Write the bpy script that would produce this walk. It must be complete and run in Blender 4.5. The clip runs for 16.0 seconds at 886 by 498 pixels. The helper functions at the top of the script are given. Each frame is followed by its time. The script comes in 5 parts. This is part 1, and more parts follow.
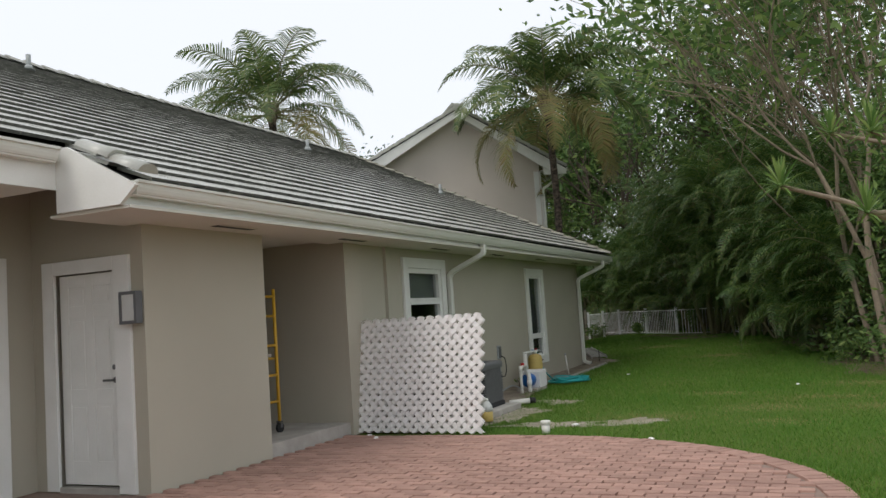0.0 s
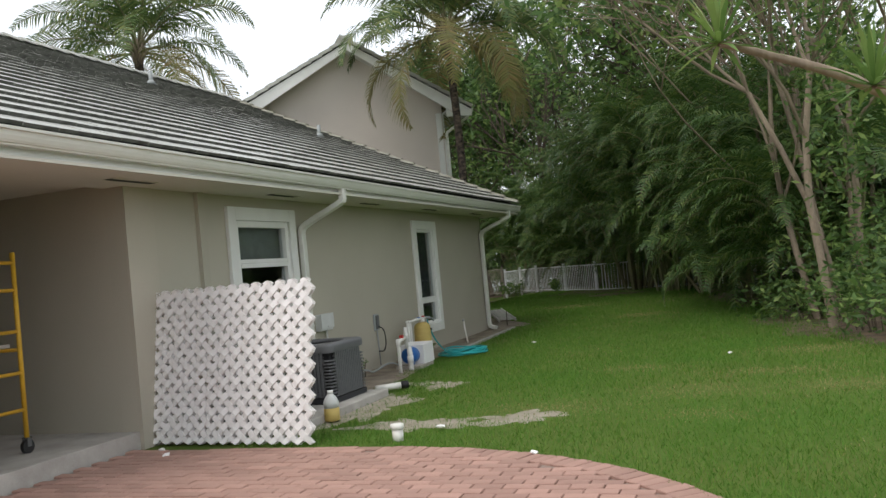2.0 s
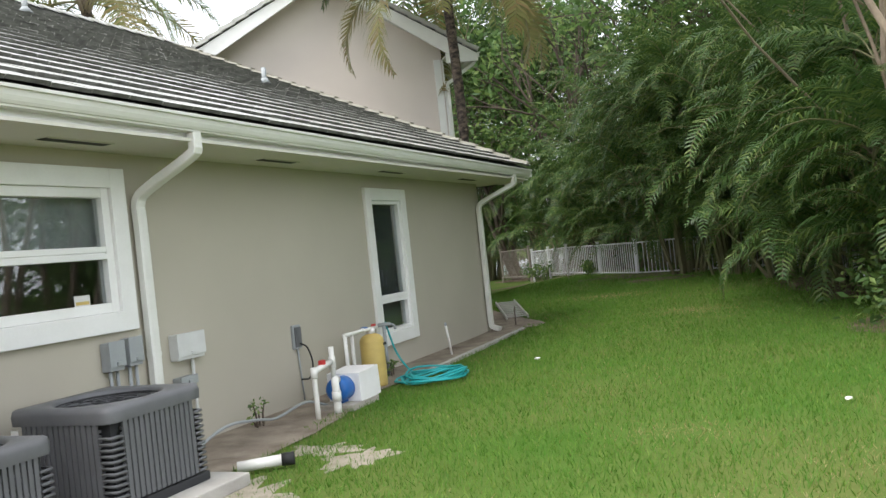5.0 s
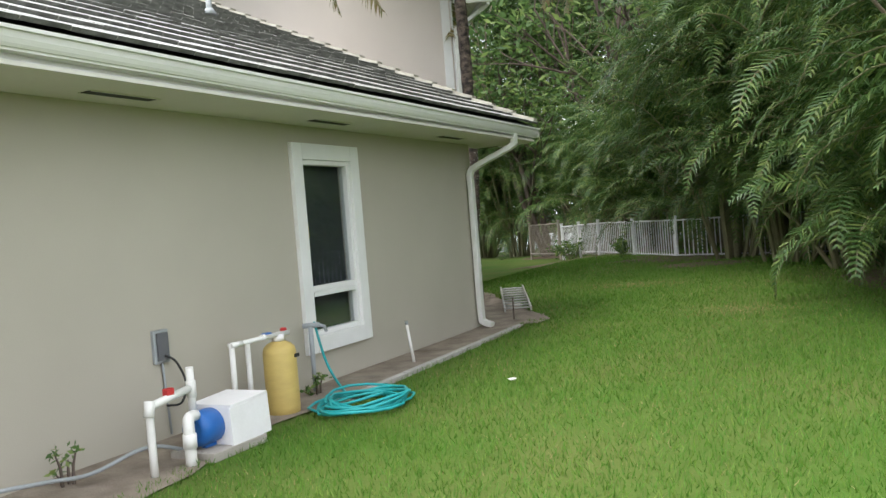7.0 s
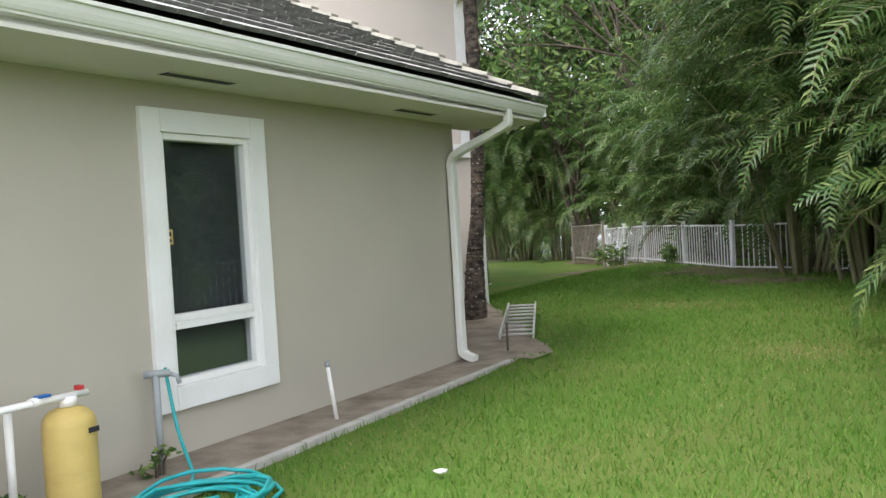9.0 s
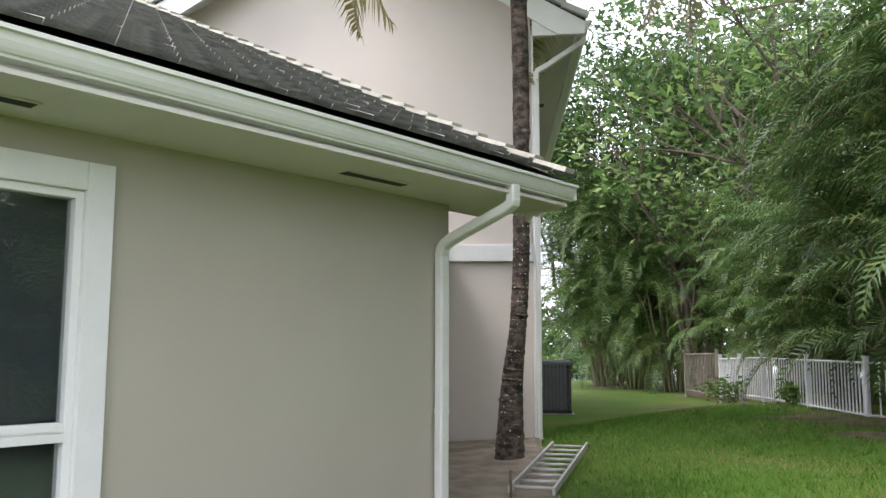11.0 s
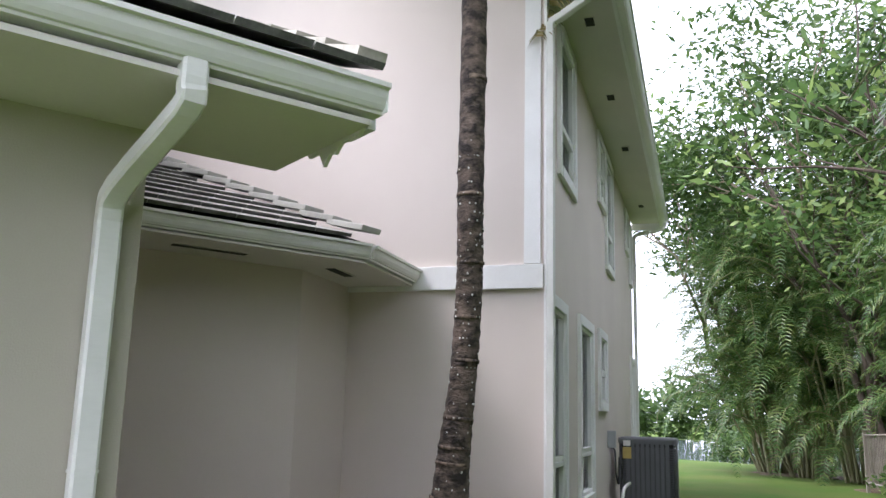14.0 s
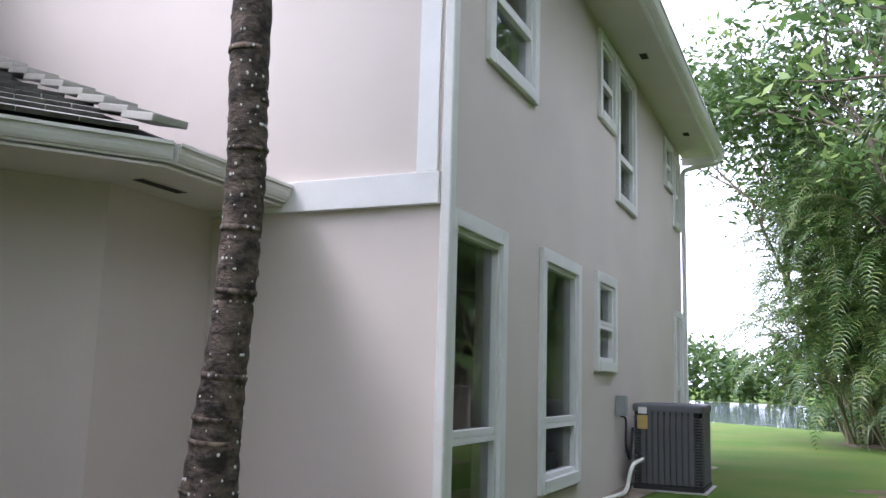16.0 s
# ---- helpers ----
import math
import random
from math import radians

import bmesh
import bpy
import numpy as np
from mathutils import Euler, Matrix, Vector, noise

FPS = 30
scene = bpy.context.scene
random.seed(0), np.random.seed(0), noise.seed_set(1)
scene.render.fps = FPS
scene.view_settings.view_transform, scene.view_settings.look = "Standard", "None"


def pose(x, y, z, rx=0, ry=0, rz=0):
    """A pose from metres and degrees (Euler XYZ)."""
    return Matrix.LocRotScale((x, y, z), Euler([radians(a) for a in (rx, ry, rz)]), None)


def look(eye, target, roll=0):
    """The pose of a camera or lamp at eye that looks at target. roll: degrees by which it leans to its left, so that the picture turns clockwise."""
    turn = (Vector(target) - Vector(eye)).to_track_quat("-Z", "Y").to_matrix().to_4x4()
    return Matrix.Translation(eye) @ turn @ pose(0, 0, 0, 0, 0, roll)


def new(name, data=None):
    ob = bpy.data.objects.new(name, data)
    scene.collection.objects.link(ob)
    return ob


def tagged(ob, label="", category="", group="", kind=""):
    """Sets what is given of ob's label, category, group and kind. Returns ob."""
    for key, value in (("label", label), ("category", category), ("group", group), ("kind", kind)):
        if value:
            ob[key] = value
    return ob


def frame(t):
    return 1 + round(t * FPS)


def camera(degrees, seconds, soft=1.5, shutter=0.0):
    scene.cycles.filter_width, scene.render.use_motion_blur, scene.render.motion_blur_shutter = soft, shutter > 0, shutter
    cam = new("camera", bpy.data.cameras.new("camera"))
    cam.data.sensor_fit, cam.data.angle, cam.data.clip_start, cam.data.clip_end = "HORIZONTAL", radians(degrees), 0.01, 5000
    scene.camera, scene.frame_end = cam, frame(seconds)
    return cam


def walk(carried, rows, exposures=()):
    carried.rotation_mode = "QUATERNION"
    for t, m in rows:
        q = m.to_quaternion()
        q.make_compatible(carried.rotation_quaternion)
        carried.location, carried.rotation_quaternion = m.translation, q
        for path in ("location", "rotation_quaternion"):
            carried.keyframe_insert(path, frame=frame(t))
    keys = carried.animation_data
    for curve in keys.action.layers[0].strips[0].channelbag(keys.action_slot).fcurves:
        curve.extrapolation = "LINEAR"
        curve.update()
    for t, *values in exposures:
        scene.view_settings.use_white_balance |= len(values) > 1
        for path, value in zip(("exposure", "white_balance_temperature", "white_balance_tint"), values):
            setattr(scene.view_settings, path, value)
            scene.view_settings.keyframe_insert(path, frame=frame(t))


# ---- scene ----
cam = camera(55.4, 16.0)
METRES, EYE, TILT, LEAN, TURN = 23.1, 1.45, -1.5, 0.83, 24.5
ROWS = [
    (0.0, 0.0, 0.0, 0.0, 0.32, 6.04, 3.0),
    (0.5, 0.0122, 0.0296, 0.0013, -1.35, 4.83, 3.59),
    (1.0, 0.0227, 0.0589, 0.0014, -2.76, 3.56, 4.03),
    (1.5, 0.0347, 0.0901, 0.0012, -3.5, 3.07, 4.44),
    (2.0, 0.0452, 0.1218, 0.0027, -4.22, 2.93, 4.66),
    (2.5, 0.0545, 0.1523, 0.0045, -5.06, 3.14, 4.83),
    (3.0, 0.063, 0.1828, 0.0058, -6.03, 3.39, 4.95),
    (3.5, 0.072, 0.2138, 0.007, -6.26, 3.63, 5.0),
    (4.0, 0.0812, 0.2447, 0.0083, -4.99, 3.41, 5.02),
    (4.5, 0.0914, 0.276, 0.0085, -3.19, 2.62, 5.17),
    (5.0, 0.1026, 0.3043, 0.0087, -1.03, 1.67, 5.35),
    (7.5, 0.1548, 0.4483, 0.0135, 2.84, -0.43, 3.31),
    (8.0, 0.1644, 0.4769, 0.0147, 3.45, -0.84, 2.77),
    (8.5, 0.1732, 0.5063, 0.0152, 4.7, -1.12, 2.66),
    (9.0, 0.1818, 0.5335, 0.0163, 6.64, -0.22, 2.34),
    (9.5, 0.1902, 0.5589, 0.0182, 8.62, 2.72, 0.65),
    (12.0, 0.2445, 0.6868, 0.0138, 20.78, 10.00, -1.02),
    (12.5, 0.2506, 0.7172, 0.0151, 23.17, 11.10, -0.96),
    (13.0, 0.2555, 0.7492, 0.0168, 25.28, 12.33, -1.42),
    (13.5, 0.2616, 0.7795, 0.0179, 27.23, 12.79, -2.05),
    (14.0, 0.2669, 0.8108, 0.0185, 28.79, 12.23, -2.88),
    (14.5, 0.2733, 0.8381, 0.0196, 30.46, 11.39, -3.25),
    (15.0, 0.2792, 0.8668, 0.0202, 32.15, 10.79, -3.55),
    (15.5, 0.2828, 0.8992, 0.0216, 34.06, 10.30, -3.80),
    (16.0, 0.2860, 0.9278, 0.0225, 36.07, 9.47, -3.17),
]
EXPOSURES = [(0.0, -0.17, 6470, 10), (1.5, 0.03, 6450, 10), (2.5, 0.28, 6430, 10), (3.5, 0.57, 6400, 11), (5.0, 1.03, 6350, 12), (7.5, 1.32, 6280, 13), (9.5, 1.55, 6200, 16), (12.0, 1.47, 6120, 18), (13.5, 1.7, 5960, 21), (16.0, 1.9, 5680, 25)]
walk(cam, [(t, pose(0, 0, EYE, TILT, LEAN, TURN) @ pose(METRES * x, METRES * y, METRES * z, 90 + pitch, roll, yaw)) for t, x, y, z, yaw, pitch, roll in ROWS], EXPOSURES)

# ---------------------------------------------------------------- world and light
world = bpy.data.worlds.new("overcast_sky")
scene.world = world
world.use_nodes = True
wn, wl = world.node_tree.nodes, world.node_tree.links
sky = wn.new("ShaderNodeTexSky")
sky.sky_type, sky.sun_disc = "NISHITA", False
sky.sun_elevation, sky.sun_rotation = radians(58), radians(200)
sky.dust_density = 4.0
veil = wn.new("ShaderNodeMix")
veil.data_type = "RGBA"
veil.inputs[0].default_value = 0.86
veil.inputs[7].default_value = (9.5, 9.8, 10.2, 1)
wl.new(sky.outputs[0], veil.inputs[6])
wl.new(veil.outputs[2], wn["Background"].inputs[0])
wn["Background"].inputs[1].default_value = 0.125
sun = new("sun", bpy.data.lights.new("sun", "SUN"))
sun.data.energy, sun.data.angle, sun.data.color = 1.3, radians(25), (1.0, 0.95, 0.88)
sun.matrix_world = look((-6, -17, 29), (0, 0, 0))


# ---------------------------------------------------------------- materials
def material(name, base, dark=None, rough=0.8, scale=6.0, grain=90.0, bump=0.15, amount=0.6, metal=0.0, spread=0.0, island=False, spec=0.4, stretch=(1, 1, 1), depth=0.01):
    """A surface with stains at one scale and grain at another, and a fine relief."""
    m = bpy.data.materials.new(name)
    m.use_nodes = True
    n, l = m.node_tree.nodes, m.node_tree.links
    b = n["Principled BSDF"]
    b.inputs["Roughness"].default_value, b.inputs["Metallic"].default_value = rough, metal
    b.inputs["Specular IOR Level"].default_value = spec
    dark = dark or tuple(c * 0.72 for c in base)
    co = n.new("ShaderNodeTexCoord")
    mp = n.new("ShaderNodeMapping")
    mp.inputs["Scale"].default_value = stretch
    l.new(co.outputs["Object"], mp.inputs[0])
    big, fine = n.new("ShaderNodeTexNoise"), n.new("ShaderNodeTexNoise")
    big.inputs["Scale"].default_value, big.inputs["Detail"].default_value = scale, 5
    fine.inputs["Scale"].default_value, fine.inputs["Detail"].default_value = grain, 3
    l.new(mp.outputs[0], big.inputs[0])
    l.new(mp.outputs[0], fine.inputs[0])
    add = n.new("ShaderNodeMath")
    add.operation = "MULTIPLY_ADD"
    l.new(fine.outputs[0], add.inputs[0])
    add.inputs[1].default_value = 0.4
    l.new(big.outputs[0], add.inputs[2])
    ramp = n.new("ShaderNodeMapRange")
    ramp.inputs[1].default_value, ramp.inputs[2].default_value = 0.45, 0.95
    ramp.inputs[3].default_value, ramp.inputs[4].default_value = 0.0, amount
    l.new(add.outputs[0], ramp.inputs[0])
    mix = n.new("ShaderNodeMix")
    mix.data_type = "RGBA"
    mix.inputs[6].default_value, mix.inputs[7].default_value = (*base, 1), (*dark, 1)
    l.new(ramp.outputs[0], mix.inputs[0])
    out = mix.outputs[2]
    if spread:
        rnd = n.new("ShaderNodeNewGeometry") if island else n.new("ShaderNodeObjectInfo")
        hsv = n.new("ShaderNodeHueSaturation")
        val = n.new("ShaderNodeMapRange")
        val.inputs[3].default_value, val.inputs[4].default_value = 1 - spread, 1 + spread
        l.new(rnd.outputs["Random Per Island" if island else "Random"], val.inputs[0])
        l.new(val.outputs[0], hsv.inputs["Value"])
        l.new(out, hsv.inputs["Color"])
        out = hsv.outputs[0]
    l.new(out, b.inputs["Base Color"])
    if bump:
        bp = n.new("ShaderNodeBump")
        bp.inputs["Strength"].default_value, bp.inputs["Distance"].default_value = bump, depth
        l.new(add.outputs[0], bp.inputs["Height"])
        l.new(bp.outputs[0], b.inputs["Normal"])
    return m


def leaf_material(name, a, b2, c, through_light=0.35, rough=0.5):
    """Leaves that vary from blade to blade and let light through."""
    m = bpy.data.materials.new(name)
    m.use_nodes = True
    n, l = m.node_tree.nodes, m.node_tree.links
    p, out = n["Principled BSDF"], n["Material Output"]
    geo = n.new("ShaderNodeNewGeometry")
    ramp = n.new("ShaderNodeValToRGB")
    ramp.color_ramp.elements[0].color = (*a, 1)
    ramp.color_ramp.elements[1].color = (*c, 1)
    ramp.color_ramp.elements.new(0.6).color = (*b2, 1)
    l.new(geo.outputs["Random Per Island"], ramp.inputs[0])
    l.new(ramp.outputs[0], p.inputs["Base Color"])
    p.inputs["Roughness"].default_value = rough
    p.inputs["Specular IOR Level"].default_value = 0.35
    tr = n.new("ShaderNodeBsdfTranslucent")
    l.new(ramp.outputs[0], tr.inputs[0])
    mx = n.new("ShaderNodeMixShader")
    mx.inputs[0].default_value = through_light
    l.new(p.outputs[0], mx.inputs[1])
    l.new(tr.outputs[0], mx.inputs[2])
    l.new(mx.outputs[0], out.inputs[0])
    return m


def glass_material(name):
    m = bpy.data.materials.new(name)
    m.use_nodes = True
    n, l = m.node_tree.nodes, m.node_tree.links
    clear, gloss, mx = n.new("ShaderNodeBsdfTransparent"), n.new("ShaderNodeBsdfGlossy"), n.new("ShaderNodeMixShader")
    edge = n.new("ShaderNodeLayerWeight")
    fres = n.new("ShaderNodeMath")
    fres.operation = "MULTIPLY_ADD"
    fres.inputs[1].default_value, fres.inputs[2].default_value = 0.22, 0.06
    l.new(edge.outputs["Facing"], fres.inputs[0])
    clear.inputs[0].default_value = (0.80, 0.83, 0.83, 1)
    gloss.inputs["Roughness"].default_value = 0.02
    l.new(fres.outputs[0], mx.inputs[0])
    l.new(clear.outputs[0], mx.inputs[1])
    l.new(gloss.outputs[0], mx.inputs[2])
    l.new(mx.outputs[0], n["Material Output"].inputs[0])
    return m


STUCCO = material("beige_stucco", (0.45, 0.42, 0.34), (0.38, 0.352, 0.285), 0.9, 0.7, 130, 0.5, 0.7, depth=0.006)
STUCCO_PINK = material("pinkish_stucco", (0.66, 0.595, 0.53), (0.57, 0.51, 0.455), 0.9, 0.7, 130, 0.5, 0.7, depth=0.006)
SOFFIT = material("soffit_paint", (0.66, 0.64, 0.57), (0.57, 0.555, 0.49), 0.85, 1.5, 60, 0.15)
TRIM = material("white_trim_paint", (0.78, 0.78, 0.75), (0.66, 0.66, 0.62), 0.5, 3, 60, 0.12)
GUTTER = material("white_gutter_enamel", (0.74, 0.74, 0.69), (0.6, 0.6, 0.55), 0.4, 4, 70, 0.06, stretch=(1, 0.25, 1))
TILE = material("grey_green_roof_tile", (0.49, 0.49, 0.44), (0.20, 0.20, 0.185), 0.34, 0.8, 40, 0.08, 0.55, spec=0.75, spread=0.08)
TILE_I = material("grey_green_roof_tile_far", (0.49, 0.49, 0.44), (0.20, 0.20, 0.185), 0.34, 0.8, 40, 0.08, 0.55, spec=0.75, spread=0.08, island=True)
TILE_EDGE = material("pale_tile_mortar", (0.46, 0.44, 0.37), (0.20, 0.19, 0.155), 0.9, 9, 60, 0.4)
# darker copy of the tile colour: shade on the downslope noses, put into the paint
NOSE = material("shaded_tile_nose", (0.20, 0.20, 0.185), (0.06, 0.06, 0.055), 0.95, 6, 60, 0.3, 0.9)
UNDERLAY = material("black_roof_felt", (0.035, 0.035, 0.034), None, 0.9, 5, 60, 0.2)
BRICK = material("red_clay_paver", (0.40, 0.245, 0.195), (0.31, 0.185, 0.15), 0.9, 5, 120, 0.4, 0.9, spread=0.15, depth=0.004)
BRICK_I = material("red_clay_paver_far", (0.40, 0.245, 0.195), (0.31, 0.185, 0.15), 0.9, 5, 120, 0.4, 0.9, spread=0.15, island=True, depth=0.004)
SAND = material("joint_sand", (0.27, 0.20, 0.165), (0.18, 0.13, 0.105), 1.0, 8, 150, 0.3)
CONCRETE = material("grey_concrete", (0.46, 0.44, 0.40), (0.30, 0.28, 0.25), 0.9, 4, 110, 0.35, 0.9)
DIRT = material("sandy_dirt", (0.33, 0.28, 0.22), (0.15, 0.115, 0.085), 1.0, 3.5, 70, 0.9, 1.0, depth=0.03)
SANDPATCH = material("bare_sand", (0.36, 0.32, 0.26), (0.20, 0.18, 0.12), 1.0, 5, 70, 0.8, 1.0, depth=0.02)
LITTER = material("dry_leaf_litter", (0.17, 0.12, 0.075), (0.07, 0.05, 0.035), 1.0, 4, 50, 1.0, 1.0, depth=0.04)
LAWN = material("lawn_soil", (0.055, 0.125, 0.016), (0.12, 0.135, 0.04), 1.0, 0.55, 25, 0.8, 0.9, spec=0.08, depth=0.03)
WATER = material("lake_water", (0.10, 0.13, 0.13), None, 0.08, 0.3, 3, 0.15, spec=0.6)
VINYL = material("white_vinyl", (0.84, 0.82, 0.81), (0.72, 0.70, 0.68), 0.5, 5, 60, 0.1)
FENCE_WHITE = material("white_fence_metal", (0.74, 0.75, 0.75), (0.55, 0.55, 0.53), 0.5, 5, 60, 0.1)
STEEL = material("grey_painted_steel", (0.125, 0.127, 0.132), (0.09, 0.092, 0.096), 0.5, 6, 80, 0.1)
STEEL_DARK = material("dark_coil", (0.03, 0.031, 0.033), None, 0.7, 6, 120, 0.3)
BOXGREY = material("grey_electrical_box", (0.33, 0.35, 0.35), (0.25, 0.27, 0.27), 0.5, 6, 80, 0.1)
BOXLIGHT = material("light_grey_plastic", (0.62, 0.63, 0.61), (0.5, 0.5, 0.48), 0.5, 6, 80, 0.1)
YELLOW = material("yellow_fibreglass", (0.56, 0.42, 0.13), (0.42, 0.30, 0.10), 0.55, 5, 70, 0.2, stretch=(1, 1, 3))
SCAFFOLD = material("yellow_scaffold_paint", (0.70, 0.42, 0.03), (0.45, 0.27, 0.04), 0.5, 9, 80, 0.1)
BLUE = material("blue_motor_paint", (0.02, 0.13, 0.42), (0.015, 0.09, 0.30), 0.4, 8, 80, 0.1)
PVC = material("white_pvc_pipe", (0.76, 0.75, 0.71), (0.60, 0.58, 0.52), 0.45, 6, 70, 0.08)
HOSE = material("teal_hose", (0.02, 0.36, 0.36), (0.015, 0.24, 0.25), 0.45, 9, 70, 0.1)
RED = material("red_valve", (0.55, 0.04, 0.04), None, 0.5, 6, 70, 0.05)
BLACK = material("black_rubber", (0.02, 0.02, 0.02), None, 0.7, 6, 80, 0.1)
VENT = material("dark_vent_mesh", (0.045, 0.045, 0.043), None, 0.9, 20, 200, 0.3)
ROOM = material("dim_room_paint", (0.30, 0.29, 0.27), None, 0.9, 2, 40, 0.1)
BLIND = material("grey_blind", (0.42, 0.42, 0.41), None, 0.8, 2, 60, 0.1)
DARKPANEL = material("dark_screen_panel", (0.10, 0.105, 0.11), None, 0.7, 3, 120, 0.1)
ALU = material("weathered_aluminium", (0.55, 0.54, 0.51), (0.36, 0.35, 0.32), 0.5, 6, 80, 0.2, metal=0.3)
WOOD = material("weathered_board", (0.40, 0.37, 0.32), (0.24, 0.21, 0.18), 0.9, 5, 60, 0.4, stretch=(4, 0.5, 4))
FENCE_WOOD = material("grey_fence_wood", (0.33, 0.29, 0.24), (0.2, 0.17, 0.14), 0.9, 5, 60, 0.4)
PALM_BARK = material("ringed_palm_bark", (0.17, 0.13, 0.10), (0.022, 0.018, 0.015), 0.95, 9, 30, 1.0, 1.3, stretch=(1, 1, 1.6), depth=0.03)
PALM_SCAR = material("pale_palm_ring", (0.25, 0.19, 0.14), (0.03, 0.024, 0.02), 0.95, 14, 40, 0.9, 1.5)
LICHEN = material("white_lichen", (0.62, 0.62, 0.57), None, 0.95, 9, 60, 0.3)
BARK = material("pale_bark", (0.34, 0.27, 0.20), (0.15, 0.115, 0.085), 0.95, 3, 40, 0.8, 1.0, stretch=(1, 1, 0.4), depth=0.02)
BARK_DARK = material("dark_bark", (0.14, 0.11, 0.085), (0.06, 0.045, 0.035), 0.95, 3, 40, 0.8, 1.0, stretch=(1, 1, 0.4), depth=0.02)
CANE = material("palm_cane", (0.20, 0.20, 0.10), (0.13, 0.10, 0.06), 0.8, 4, 40, 0.4)
COCO_LEAF = leaf_material("coconut_leaf", (0.06, 0.105, 0.035), (0.115, 0.175, 0.055), (0.23, 0.26, 0.085))
COCO_OLD = leaf_material("old_coconut_leaf", (0.17, 0.18, 0.06), (0.24, 0.22, 0.08), (0.24, 0.17, 0.07))
ARECA_LEAF = leaf_material("areca_leaf", (0.05, 0.105, 0.028), (0.095, 0.175, 0.048), (0.21, 0.27, 0.075), 0.35, 0.33)
FIG_LEAF = leaf_material("fig_leaf", (0.055, 0.11, 0.032), (0.12, 0.21, 0.055), (0.26, 0.35, 0.10), 0.45)
DRY = material("dry_yellow_turf", (0.27, 0.24, 0.11), (0.15, 0.17, 0.05), 1.0, 5, 60, 0.8, 1.0, depth=0.02)
BRIGHT_LEAF = leaf_material("bright_green_leaf", (0.03, 0.065, 0.014), (0.055, 0.105, 0.024), (0.10, 0.16, 0.04), 0.4)
DRAC_LEAF = leaf_material("dracaena_leaf", (0.10, 0.19, 0.05), (0.17, 0.28, 0.07), (0.28, 0.36, 0.12))
DEAD_LEAF = leaf_material("dead_orange_leaf", (0.20, 0.09, 0.03), (0.34, 0.13, 0.03), (0.25, 0.16, 0.08))
GRASS = leaf_material("grass_blade", (0.065, 0.165, 0.015), (0.095, 0.225, 0.022), (0.18, 0.26, 0.045), 0.3, 0.6)
STRAW = leaf_material("straw_blade", (0.20, 0.20, 0.06), (0.30, 0.26, 0.11), (0.38, 0.31, 0.16), 0.3, 0.7)
GLASS = glass_material("window_glass")


# ---------------------------------------------------------------- mesh helpers
def box(bm, x0, y0, z0, x1, y1, z1, bevel=0.0, m=None):
    mat4 = Matrix.LocRotScale(((x0 + x1) / 2, (y0 + y1) / 2, (z0 + z1) / 2), None, (abs(x1 - x0), abs(y1 - y0), abs(z1 - z0)))
    if m is not None:
        mat4 = m @ mat4
    got = bmesh.ops.create_cube(bm, size=1, matrix=mat4)
    if bevel:
        edges = list({e for v in got["verts"] for e in v.link_edges})
        bmesh.ops.bevel(bm, geom=edges, offset=bevel, segments=2, affect="EDGES", profile=0.6)
    return bm


def boxes(*rows, bevel=0.0):
    bm = bmesh.new()
    for r in rows:
        box(bm, *r, bevel=bevel)
    return bm


def tube(bm, pts, radius, sides=10, caps=True):
    """A round bar along points; radius: one number or one for each point."""
    pts = [Vector(p) for p in pts]
    rad = radius if isinstance(radius, (list, tuple)) else [radius] * len(pts)
    rings = []
    side = None
    for i, p in enumerate(pts):
        way = (pts[min(i + 1, len(pts) - 1)] - pts[max(i - 1, 0)]).normalized()
        if side is None:
            side = way.orthogonal().normalized()
        side = (side - way * side.dot(way)).normalized()
        up = way.cross(side)
        rings.append([bm.verts.new(p + rad[i] * (math.cos(a) * side + math.sin(a) * up)) for a in [2 * math.pi * k / sides for k in range(sides)]])
    for a, b in zip(rings, rings[1:]):
        for k in range(sides):
            bm.faces.new((a[k], a[(k + 1) % sides], b[(k + 1) % sides], b[k])).smooth = True
    if caps:
        bm.faces.new(rings[0][::-1])
        bm.faces.new(rings[-1])
    return bm


def curve_points(pts, steps=6):
    """A smooth line through points."""
    p = [Vector(q) for q in pts]
    p = [2 * p[0] - p[1]] + p + [2 * p[-1] - p[-2]]
    out = []
    for i in range(1, len(p) - 2):
        for s in range(steps):
            t = s / steps
            out.append(0.5 * (2 * p[i] + (p[i + 1] - p[i - 1]) * t + (2 * p[i - 1] - 5 * p[i] + 4 * p[i + 1] - p[i + 2]) * t * t + (3 * p[i] - p[i - 1] - 3 * p[i + 1] + p[i + 2]) * t ** 3))
    return out + [p[-2]]


def prism(bm, outline, axis, a, b):
    """A closed outline in two axes, drawn out along the third from a to b."""
    def at(p, v):
        return {"x": (v, p[0], p[1]), "y": (p[0], v, p[1]), "z": (p[0], p[1], v)}[axis]
    one, two = [bm.verts.new(at(p, a)) for p in outline], [bm.verts.new(at(p, b)) for p in outline]
    n = len(outline)
    for i in range(n):
        bm.faces.new((one[i], one[(i + 1) % n], two[(i + 1) % n], two[i]))
    bm.faces.new(one[::-1])
    bm.faces.new(two)
    bmesh.ops.recalc_face_normals(bm, faces=bm.faces[:])
    return bm


def mesh_of(name, bm, mat):
    me = bpy.data.meshes.new(name)
    bm.to_mesh(me)
    bm.free()
    me.materials.append(mat)
    return me


def part(name, bm, mat, parent, label=""):
    ob = new(name, mesh_of(name, bm, mat))
    ob.parent = parent
    if label:
        ob["label"] = label
    return ob


